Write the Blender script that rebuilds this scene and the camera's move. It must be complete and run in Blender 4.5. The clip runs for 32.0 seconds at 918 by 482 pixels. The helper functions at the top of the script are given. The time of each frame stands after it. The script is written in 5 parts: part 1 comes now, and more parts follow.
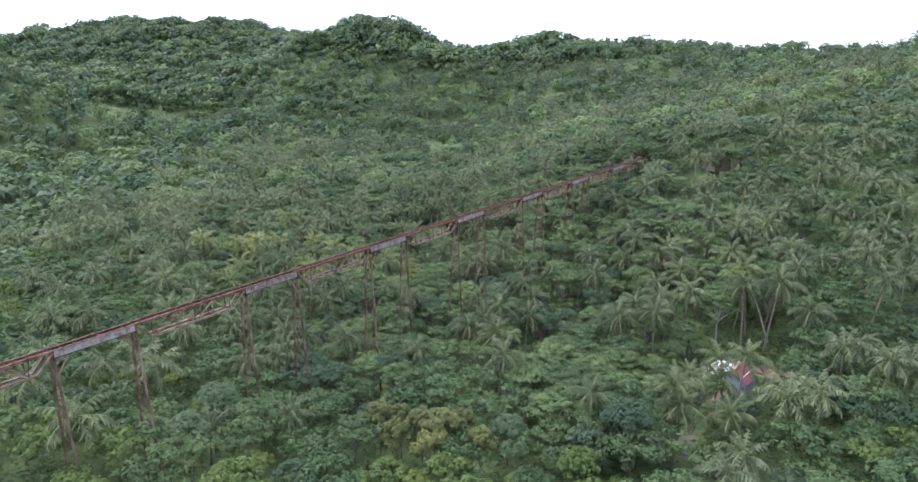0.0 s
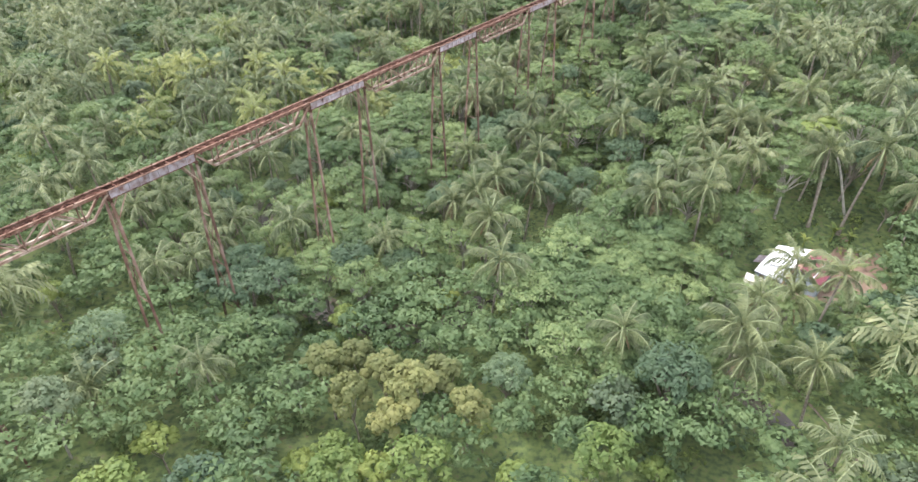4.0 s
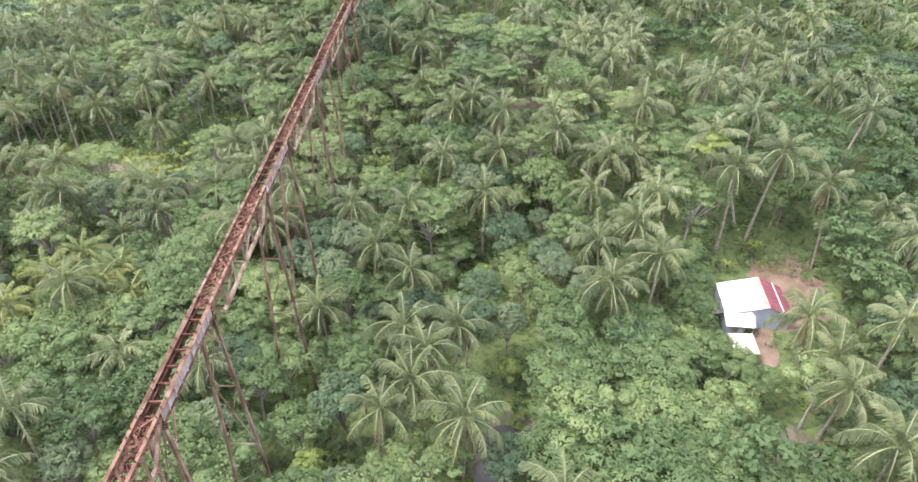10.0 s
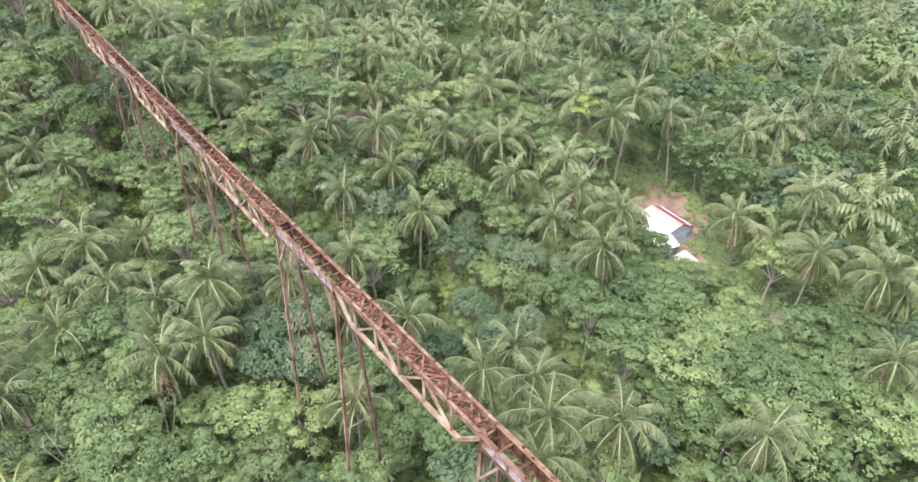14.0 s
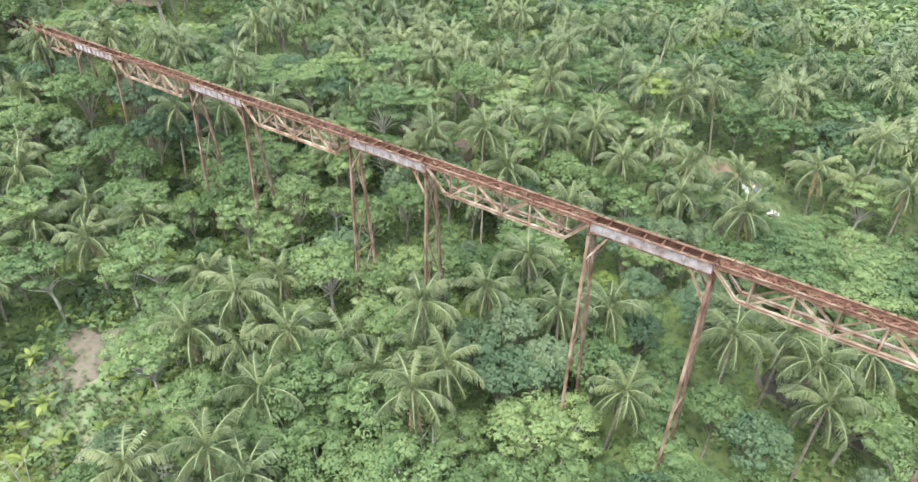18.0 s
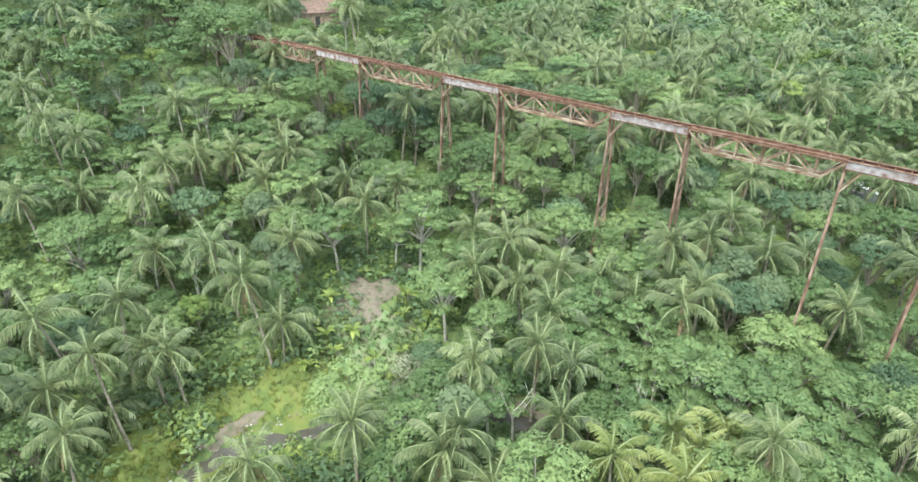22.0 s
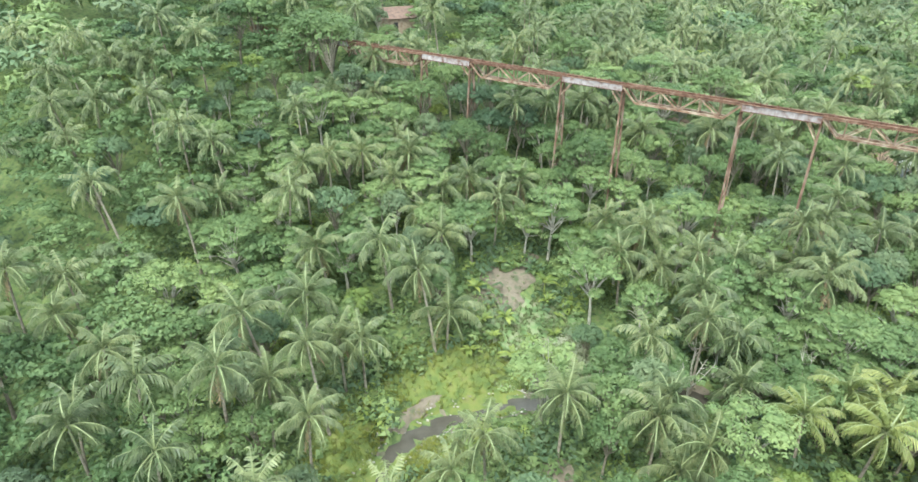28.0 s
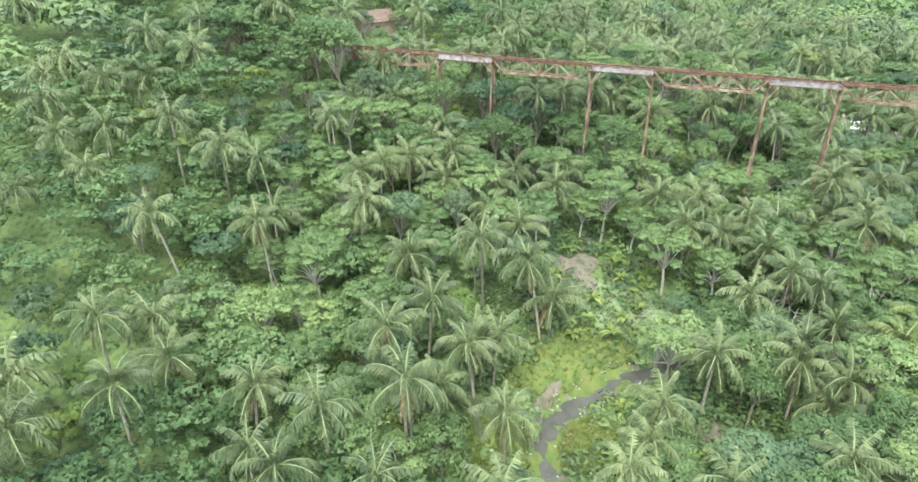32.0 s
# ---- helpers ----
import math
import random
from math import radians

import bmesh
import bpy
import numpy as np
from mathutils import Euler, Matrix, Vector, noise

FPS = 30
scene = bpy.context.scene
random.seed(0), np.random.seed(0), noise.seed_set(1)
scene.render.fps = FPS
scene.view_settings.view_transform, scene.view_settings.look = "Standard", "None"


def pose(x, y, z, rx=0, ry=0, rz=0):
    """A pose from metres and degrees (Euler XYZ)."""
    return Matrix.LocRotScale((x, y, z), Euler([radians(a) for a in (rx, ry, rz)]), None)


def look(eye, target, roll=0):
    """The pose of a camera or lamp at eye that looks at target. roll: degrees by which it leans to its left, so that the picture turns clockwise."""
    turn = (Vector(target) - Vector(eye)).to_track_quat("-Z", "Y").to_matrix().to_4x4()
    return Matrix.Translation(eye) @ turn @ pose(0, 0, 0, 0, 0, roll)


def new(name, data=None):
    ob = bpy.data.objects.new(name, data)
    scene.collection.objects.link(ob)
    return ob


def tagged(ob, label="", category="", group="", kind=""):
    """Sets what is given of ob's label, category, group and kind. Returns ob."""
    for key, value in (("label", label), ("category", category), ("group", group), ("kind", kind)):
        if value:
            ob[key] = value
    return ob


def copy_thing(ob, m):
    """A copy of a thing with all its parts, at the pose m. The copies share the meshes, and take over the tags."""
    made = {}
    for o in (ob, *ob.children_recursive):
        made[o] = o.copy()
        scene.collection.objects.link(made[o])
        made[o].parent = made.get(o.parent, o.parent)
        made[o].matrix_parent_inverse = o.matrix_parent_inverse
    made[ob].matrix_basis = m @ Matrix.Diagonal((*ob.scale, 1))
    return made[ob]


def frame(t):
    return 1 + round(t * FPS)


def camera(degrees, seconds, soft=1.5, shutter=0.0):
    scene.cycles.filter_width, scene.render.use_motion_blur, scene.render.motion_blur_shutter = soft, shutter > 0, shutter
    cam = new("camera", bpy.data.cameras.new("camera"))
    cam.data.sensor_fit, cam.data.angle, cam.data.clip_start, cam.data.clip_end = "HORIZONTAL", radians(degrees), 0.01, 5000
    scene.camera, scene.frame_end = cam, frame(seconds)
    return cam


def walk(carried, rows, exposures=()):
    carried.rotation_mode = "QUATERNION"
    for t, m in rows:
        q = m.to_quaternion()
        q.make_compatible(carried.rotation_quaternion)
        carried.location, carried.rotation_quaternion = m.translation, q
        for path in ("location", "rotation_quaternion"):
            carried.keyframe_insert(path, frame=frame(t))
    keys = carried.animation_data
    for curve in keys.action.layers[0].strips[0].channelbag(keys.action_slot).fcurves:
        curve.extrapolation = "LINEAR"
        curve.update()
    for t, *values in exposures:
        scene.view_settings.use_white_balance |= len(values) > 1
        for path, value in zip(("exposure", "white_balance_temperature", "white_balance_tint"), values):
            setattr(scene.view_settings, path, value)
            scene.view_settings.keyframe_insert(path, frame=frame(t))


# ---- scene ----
cam = camera(70.7, 32.0, soft=1.5)
METRES, EYE, TILT, LEAN, TURN = 240.0, 50.0, -16.0, 0.0, 0.0
ROWS = [
    (0.0, 0.0, 0.0, 0.0, 0.0, 0.0, -0.0),
    (0.5, 0.0002, 0.0131, 0.0034, -0.08, 0.03, 0.03),
    (1.0, 0.0006, 0.0279, 0.007, -0.12, 0.06, 0.02),
    (1.5, 0.001, 0.0441, 0.0112, -0.17, 0.06, 0.03),
    (2.0, 0.0014, 0.0609, 0.0127, -0.24, -4.41, 0.01),
    (2.5, 0.0024, 0.0789, 0.0176, -0.33, -15.29, 0.02),
    (4.5, 0.0091, 0.1568, 0.0397, -0.48, -19.02, 0.11),
    (5.0, 0.0108, 0.1771, 0.0449, -0.47, -19.02, 0.1),
    (5.5, 0.0121, 0.1974, 0.0505, -0.47, -19.03, 0.12),
    (6.0, 0.0114, 0.2163, 0.0558, -0.65, -19.09, 0.19),
    (6.5, 0.0082, 0.2327, 0.0601, -1.99, -19.09, 0.64),
    (7.0, 0.0023, 0.2469, 0.0638, -4.13, -19.15, 1.26),
    (7.5, -0.0052, 0.2589, 0.0667, -6.9, -19.23, 2.06),
    (8.0, -0.0155, 0.2691, 0.0686, -10.96, -19.34, 3.18),
    (8.5, -0.0274, 0.2781, 0.0707, -15.38, -19.71, 4.43),
    (9.0, -0.0409, 0.2872, 0.0716, -20.87, -20.07, 5.92),
    (9.5, -0.054, 0.2964, 0.0737, -27.32, -20.87, 7.62),
    (10.0, -0.0673, 0.3078, 0.0759, -36.01, -22.16, 9.71),
    (10.5, -0.0804, 0.3218, 0.0784, -44.92, -23.7, 11.53),
    (11.0, -0.0914, 0.337, 0.0823, -49.71, -24.7, 12.37),
    (11.5, -0.1013, 0.3532, 0.0862, -51.95, -25.16, 12.67),
    (12.0, -0.1097, 0.3695, 0.09, -52.91, -25.34, 12.83),
    (12.5, -0.1168, 0.3858, 0.0941, -55.62, -25.91, 13.28),
    (13.0, -0.1232, 0.403, 0.0984, -60.65, -27.06, 14.0),
    (13.5, -0.1282, 0.4209, 0.103, -67.42, -28.74, 14.83),
    (15.5, -0.134, 0.495, 0.1216, -85.56, -33.27, 15.9),
    (16.0, -0.1335, 0.5131, 0.1258, -87.66, -33.72, 15.99),
    (16.5, -0.1349, 0.5313, 0.1303, -89.32, -34.11, 16.04),
    (17.0, -0.1385, 0.5482, 0.1343, -89.95, -34.16, 16.08),
    (17.5, -0.144, 0.5646, 0.1388, -90.21, -34.22, 16.07),
    (18.0, -0.1515, 0.58, 0.1426, -90.36, -34.19, 16.06),
    (18.5, -0.1608, 0.595, 0.1465, -90.54, -34.2, 16.04),
    (19.0, -0.1714, 0.6095, 0.1501, -90.64, -34.18, 16.04),
    (19.5, -0.183, 0.6237, 0.1538, -90.79, -34.22, 16.06),
    (20.0, -0.1945, 0.6383, 0.1574, -90.77, -34.15, 16.04),
    (20.5, -0.2037, 0.6525, 0.162, -90.73, -32.53, 16.05),
    (21.0, -0.2122, 0.6673, 0.1652, -90.65, -30.56, 16.04),
    (21.5, -0.2189, 0.6813, 0.1691, -90.61, -30.47, 16.06),
    (22.0, -0.2248, 0.6954, 0.1731, -90.63, -30.47, 16.04),
    (22.5, -0.2298, 0.7087, 0.177, -90.55, -30.44, 16.07),
    (23.0, -0.2338, 0.7183, 0.1799, -90.56, -30.39, 16.04),
    (23.5, -0.2361, 0.724, 0.1817, -90.55, -30.33, 16.03),
    (24.0, -0.237, 0.7264, 0.1827, -90.49, -30.28, 16.03),
    (24.5, -0.2375, 0.727, 0.1832, -90.39, -30.2, 16.04),
    (26.5, -0.2398, 0.7475, 0.19, -91.77, -30.37, 16.16),
    (27.0, -0.2405, 0.7589, 0.1934, -92.37, -30.48, 16.18),
    (27.5, -0.2409, 0.7713, 0.1971, -93.0, -30.61, 16.2),
    (28.0, -0.2411, 0.7838, 0.2006, -93.96, -30.85, 16.24),
    (28.5, -0.241, 0.7968, 0.2043, -96.64, -31.58, 16.28),
    (29.0, -0.2404, 0.8108, 0.2081, -99.75, -32.39, 16.25),
    (29.5, -0.2393, 0.8248, 0.2118, -102.91, -33.23, 16.2),
    (30.0, -0.2375, 0.839, 0.2157, -105.4, -33.89, 16.11),
    (30.5, -0.2354, 0.8528, 0.2195, -106.5, -34.17, 16.06),
    (31.0, -0.2328, 0.866, 0.2232, -107.08, -34.3, 16.03),
    (31.5, -0.2295, 0.8787, 0.2267, -107.43, -34.36, 16.0),
    (32.0, -0.226, 0.8911, 0.23, -107.68, -34.38, 15.97),
]
EXPOSURES = (
    (0.0, 0.93, 5550, 15), (1.0, 0.9, 5550, 15), (2.0, 0.84, 5650, 16), (2.5, 1.1, 5950, 17), (4.5, 1.85, 6200, 17), (7.0, 1.88, 6200, 18),
    (13.0, 1.88, 6250, 18), (16.0, 1.9, 6150, 11), (19.0, 1.9, 6100, 3), (24.0, 1.92, 6050, -3), (32.0, 1.94, 6050, -3),
)
walk(cam, [(t, pose(0, 0, EYE, TILT, LEAN, TURN) @ pose(METRES * x, METRES * y, METRES * z, 90 + pitch, roll, yaw)) for t, x, y, z, yaw, pitch, roll in ROWS],
     exposures=EXPOSURES)


# ---- light ----
world = bpy.data.worlds.new("overcast_sky")
scene.world = world
world.use_nodes = True
wn, wl = world.node_tree.nodes, world.node_tree.links
wn.clear()
SUN_EL, SUN_AZ = 58.0, 300.0          # degrees; azimuth from north (+y) clockwise
sky = wn.new("ShaderNodeTexSky")
sky.sky_type, sky.sun_disc = "NISHITA", False
sky.sun_elevation, sky.sun_rotation = radians(SUN_EL), radians(SUN_AZ)
sky.dust_density = 3.0
coord = wn.new("ShaderNodeTexCoord")
wmap = wn.new("ShaderNodeMapping")
wmap.inputs["Scale"].default_value = (1.0, 1.0, 3.5)
cloud = wn.new("ShaderNodeTexNoise")
cloud.inputs["Scale"].default_value, cloud.inputs["Detail"].default_value = 2.2, 7.0
ramp = wn.new("ShaderNodeValToRGB")
ramp.color_ramp.elements[0].position, ramp.color_ramp.elements[0].color = 0.3, (6.0, 6.5, 7.2, 1)
ramp.color_ramp.elements[1].position, ramp.color_ramp.elements[1].color = 0.62, (10.5, 10.6, 10.7, 1)
mixs = wn.new("ShaderNodeMix")
mixs.data_type = "RGBA"
mixs.inputs["Factor"].default_value = 0.8
back = wn.new("ShaderNodeBackground")
back.inputs["Strength"].default_value = 0.14
wout = wn.new("ShaderNodeOutputWorld")
wl.new(coord.outputs["Generated"], wmap.inputs["Vector"])
wl.new(wmap.outputs["Vector"], cloud.inputs["Vector"])
wl.new(cloud.outputs["Fac"], ramp.inputs["Fac"])
wl.new(sky.outputs["Color"], mixs.inputs["A"])
wl.new(ramp.outputs["Color"], mixs.inputs["B"])
wl.new(mixs.outputs["Result"], back.inputs["Color"])
wl.new(back.outputs["Background"], wout.inputs["Surface"])

sun_data = bpy.data.lights.new("sun", "SUN")
sun_data.energy, sun_data.angle, sun_data.color = 1.55, radians(14.0), (1.0, 0.955, 0.88)
sun = new("sun", sun_data)
sun.matrix_world = look((0, 0, 400), (
    -400 * math.cos(radians(SUN_EL)) * math.sin(radians(SUN_AZ)),
    -400 * math.cos(radians(SUN_EL)) * math.cos(radians(SUN_AZ)),
    400 - 400 * math.sin(radians(SUN_EL))))


# ---- materials ----
def material(name, colours, scale=1.0, rough=0.7, metal=0.0, bump=0.0, bump_scale=20.0, detail=6.0, per_object=0.0, per_island=0.0, translucent=0.0, spread=(0.3, 0.7), wide=0.0, wide_scale=0.05, shine=0.5):
    """Noise between the colours at one scale, broken up at a second one, with relief."""
    m = bpy.data.materials.new(name)
    m.use_nodes = True
    n, l = m.node_tree.nodes, m.node_tree.links
    b = n["Principled BSDF"]
    b.inputs["Roughness"].default_value, b.inputs["Metallic"].default_value = rough, metal
    b.inputs["Specular IOR Level"].default_value = shine
    geo = n.new("ShaderNodeNewGeometry")
    noise_a = n.new("ShaderNodeTexNoise")
    noise_a.inputs["Scale"].default_value, noise_a.inputs["Detail"].default_value = scale, detail
    l.new(geo.outputs["Position"], noise_a.inputs["Vector"])
    r = n.new("ShaderNodeValToRGB")
    els = r.color_ramp.elements
    while len(els) < len(colours):
        els.new(0.5)
    for i, c in enumerate(colours):
        els[i].position = spread[0] + (spread[1] - spread[0]) * i / max(1, len(colours) - 1)
        els[i].color = (*c, 1)
    l.new(noise_a.outputs["Fac"], r.inputs["Fac"])
    out = r.outputs["Color"]
    vary = []
    if per_object:
        info = n.new("ShaderNodeObjectInfo")
        vary.append((info.outputs["Random"], per_object))
    if per_island:
        vary.append((geo.outputs["Random Per Island"], per_island))
    if wide:
        big = n.new("ShaderNodeTexNoise")
        big.inputs["Scale"].default_value, big.inputs["Detail"].default_value = wide_scale, 3.0
        l.new(geo.outputs["Position"], big.inputs["Vector"])
        vary.append((big.outputs["Fac"], wide))
    for i, (socket, amount) in enumerate(vary):
        span = n.new("ShaderNodeMapRange")
        span.inputs["From Min"].default_value, span.inputs["From Max"].default_value = (0.3, 0.7) if socket.node.type == "TEX_NOISE" else (0.0, 1.0)
        span.inputs["To Min"].default_value, span.inputs["To Max"].default_value = 1 - amount, 1 + amount
        l.new(socket, span.inputs["Value"])
        hsv = n.new("ShaderNodeHueSaturation")
        l.new(span.outputs["Result"], hsv.inputs["Value"])
        if translucent:
            hue = n.new("ShaderNodeMapRange")
            hue.inputs["From Min"].default_value, hue.inputs["From Max"].default_value = span.inputs["From Min"].default_value, span.inputs["From Max"].default_value
            hue.inputs["To Min"].default_value, hue.inputs["To Max"].default_value = 0.5 + 0.05 * amount, 0.5 - 0.06 * amount
            l.new(socket, hue.inputs["Value"])
            l.new(hue.outputs["Result"], hsv.inputs["Hue"])
        l.new(out, hsv.inputs["Color"])
        out = hsv.outputs["Color"]
    l.new(out, b.inputs["Base Color"])
    if bump:
        fine = n.new("ShaderNodeTexNoise")
        fine.inputs["Scale"].default_value, fine.inputs["Detail"].default_value = bump_scale, 5.0
        l.new(geo.outputs["Position"], fine.inputs["Vector"])
        bp = n.new("ShaderNodeBump")
        bp.inputs["Strength"].default_value, bp.inputs["Distance"].default_value = bump, 0.05
        l.new(fine.outputs["Fac"], bp.inputs["Height"])
        l.new(bp.outputs["Normal"], b.inputs["Normal"])
    if translucent:
        tr = n.new("ShaderNodeBsdfTranslucent")
        l.new(out, tr.inputs["Color"])
        mix = n.new("ShaderNodeMixShader")
        mix.inputs["Fac"].default_value = translucent
        l.new(b.outputs["BSDF"], mix.inputs[1])
        l.new(tr.outputs["BSDF"], mix.inputs[2])
        l.new(mix.outputs["Shader"], n["Material Output"].inputs["Surface"])
    return m


def leafy(name, dark, light, rough=0.6, wide=0.25, per_object=0.24):
    dark, light = [(c[0] * 1.33, c[1] * 1.02, c[2] * 1.33) for c in (dark, light)]
    mid = tuple((a + c) / 2 for a, c in zip(dark, light))
    return material(name, (dark, mid, light), scale=0.9, rough=rough, per_object=per_object, per_island=0.09, translucent=0.4, wide=wide, wide_scale=0.035, shine=0.3)


M_PALM = leafy("palm_frond", (0.043, 0.082, 0.027), (0.145, 0.215, 0.078), rough=0.42, per_object=0.2)
M_PALM_DARK = leafy("dark_palm_frond", (0.033, 0.066, 0.022), (0.1, 0.152, 0.055), rough=0.42)
M_PALM_YELLOW = leafy("yellow_palm_frond", (0.1, 0.165, 0.036), (0.21, 0.295, 0.085), rough=0.42)
M_RACHIS = material("frond_rib", ((0.1, 0.125, 0.05), (0.16, 0.18, 0.075)), scale=2.0, rough=0.6)
M_DEAD = material("dead_frond", ((0.13, 0.095, 0.05), (0.22, 0.16, 0.09)), scale=1.5, rough=0.9, per_object=0.2)
M_LEAF = leafy("broad_leaf", (0.052, 0.112, 0.032), (0.105, 0.19, 0.055))
M_DARK = leafy("dark_leaf", (0.042, 0.095, 0.038), (0.08, 0.152, 0.058))
M_FEATHER = leafy("feathery_leaf", (0.07, 0.145, 0.042), (0.134, 0.232, 0.07), rough=0.6)
M_BRIGHT = leafy("bright_leaf", (0.08, 0.155, 0.028), (0.155, 0.25, 0.053))
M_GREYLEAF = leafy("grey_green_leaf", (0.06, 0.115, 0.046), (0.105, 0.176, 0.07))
M_BAMBOO = leafy("straw_leaf", (0.078, 0.122, 0.03), (0.138, 0.19, 0.05))
M_BANANA = leafy("banana_leaf", (0.08, 0.15, 0.03), (0.16, 0.25, 0.05), rough=0.4)
M_BARK = material("bark", ((0.12, 0.1, 0.075), (0.26, 0.23, 0.18)), scale=3.0, rough=0.9, bump=0.6, per_object=0.2)
M_PALEBARK = material("pale_bark", ((0.2, 0.185, 0.15), (0.34, 0.32, 0.27)), scale=2.0, rough=0.85, bump=0.4)
M_GROUND = material("forest_floor", ((0.032, 0.05, 0.018), (0.068, 0.098, 0.03), (0.1, 0.128, 0.038), (0.1, 0.085, 0.05)), scale=1.5, rough=0.95, bump=1.0, bump_scale=2.2, detail=9.0, spread=(0.34, 0.72), wide=0.3, wide_scale=0.12)
M_GRASS = leafy("grass_blade", (0.085, 0.14, 0.022), (0.125, 0.185, 0.034), rough=0.8)
M_WEED = leafy("weedy_turf", (0.08, 0.14, 0.045), (0.135, 0.2, 0.078), rough=0.75)
M_TURF = material("bank_turf", ((0.05, 0.075, 0.018), (0.083, 0.108, 0.024), (0.112, 0.126, 0.03), (0.118, 0.104, 0.047)), scale=0.8, rough=0.95, bump=0.5, bump_scale=7.0, detail=6.0, spread=(0.3, 0.78), wide=0.14, wide_scale=0.2)
M_WEEDTURF = material("weedy_ground", ((0.06, 0.1, 0.035), (0.105, 0.155, 0.058), (0.15, 0.165, 0.09), (0.15, 0.12, 0.088)), scale=0.9, rough=0.95, bump=0.9, bump_scale=7.0, detail=8.0, spread=(0.3, 0.72), wide=0.2, wide_scale=0.2)
M_SOIL = material("bare_soil", ((0.1, 0.066, 0.045), (0.165, 0.112, 0.078), (0.21, 0.15, 0.108)), scale=0.6, rough=0.95, bump=0.6, bump_scale=6.0)
M_DRYSOIL = material("dry_soil", ((0.05, 0.068, 0.028), (0.105, 0.086, 0.062), (0.145, 0.118, 0.09), (0.07, 0.085, 0.038)), scale=0.9, rough=0.95, bump=0.6, bump_scale=6.0)
M_WATER = material("stream_water", ((0.038, 0.034, 0.026), (0.07, 0.062, 0.05)), scale=0.7, rough=0.25, bump=0.25, bump_scale=2.5, shine=0.3)
M_STONE = material("river_stone", ((0.14, 0.13, 0.115), (0.27, 0.25, 0.22)), scale=3.0, rough=0.9, per_object=0.25, per_island=0.3)
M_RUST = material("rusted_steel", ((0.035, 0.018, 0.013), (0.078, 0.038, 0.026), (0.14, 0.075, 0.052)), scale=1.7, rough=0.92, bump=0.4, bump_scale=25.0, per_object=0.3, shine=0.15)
M_RUSTRED = material("red_oxide_steel", ((0.043, 0.021, 0.014), (0.1, 0.048, 0.033), (0.155, 0.088, 0.064)), scale=2.6, rough=0.92, bump=0.4, bump_scale=25.0, per_object=0.35, shine=0.1)
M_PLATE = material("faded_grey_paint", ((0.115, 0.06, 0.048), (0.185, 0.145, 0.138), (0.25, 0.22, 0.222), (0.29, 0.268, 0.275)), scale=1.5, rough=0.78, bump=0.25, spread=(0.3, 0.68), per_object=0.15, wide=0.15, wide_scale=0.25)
M_PALESTEEL = material("weathered_steel", ((0.12, 0.062, 0.037), (0.19, 0.125, 0.085), (0.28, 0.222, 0.17)), scale=1.1, rough=0.8, bump=0.3, spread=(0.32, 0.65), per_object=0.18)
M_LEG = material("flaking_painted_steel", ((0.072, 0.04, 0.028), (0.14, 0.087, 0.062), (0.225, 0.165, 0.13)), scale=0.6, rough=0.88, bump=0.4, bump_scale=18.0, spread=(0.32, 0.66), per_object=0.2, shine=0.2)
M_CHORD = material("rust_stained_steel", ((0.066, 0.034, 0.022), (0.125, 0.07, 0.047), (0.19, 0.132, 0.098)), scale=1.4, rough=0.88, bump=0.4, bump_scale=20.0, per_object=0.2, shine=0.2)
M_ZINC = material("zinc_sheet", ((0.42, 0.43, 0.44), (0.62, 0.62, 0.62), (0.7, 0.7, 0.7)), scale=0.8, rough=0.42, metal=0.0, per_object=0.08)
M_REDROOF = material("red_roof_sheet", ((0.13, 0.03, 0.04), (0.2, 0.06, 0.068)), scale=0.7, rough=0.6)
M_RUSTROOF = material("rusty_roof_sheet", ((0.3, 0.16, 0.12), (0.45, 0.31, 0.26)), scale=1.0, rough=0.7)
M_WALL = material("grey_blue_render", ((0.26, 0.29, 0.33), (0.37, 0.4, 0.44)), scale=0.8, rough=0.9, bump=0.2)
M_WOOD = material("weathered_wood", ((0.14, 0.1, 0.07), (0.28, 0.22, 0.16)), scale=2.0, rough=0.9)
M_TILE = material("clay_tile", ((0.06, 0.038, 0.03), (0.095, 0.06, 0.046), (0.135, 0.088, 0.068)), scale=1.4, rough=0.9, per_object=0.2)
M_CLOTH = material("pale_tarpaulin", ((0.4, 0.36, 0.31), (0.58, 0.53, 0.47)), scale=1.2, rough=0.9)
M_SHADE = material("opening_shade", ((0.015, 0.015, 0.015), (0.03, 0.028, 0.025)), scale=1.0, rough=0.9)

# ---- helpers ----
rng = np.random.default_rng(7)


def mesh_of(name, verts, faces, mats, slots=None, normals=None):
    me = bpy.data.meshes.new(name)
    verts = np.asarray(verts, np.float32)
    faces = np.asarray(faces, np.int32)
    k = faces.shape[1]
    me.vertices.add(len(verts))
    me.vertices.foreach_set("co", verts.ravel())
    me.loops.add(faces.size)
    me.loops.foreach_set("vertex_index", faces.ravel())
    me.polygons.add(len(faces))
    me.polygons.foreach_set("loop_start", np.arange(0, faces.size, k, dtype=np.int32))
    for m in mats:
        me.materials.append(m)
    if slots is not None:
        me.polygons.foreach_set("material_index", np.asarray(slots, np.int32))
    me.update(calc_edges=True)
    if normals is not None:
        me.normals_split_custom_set_from_vertices(normals)
    return me


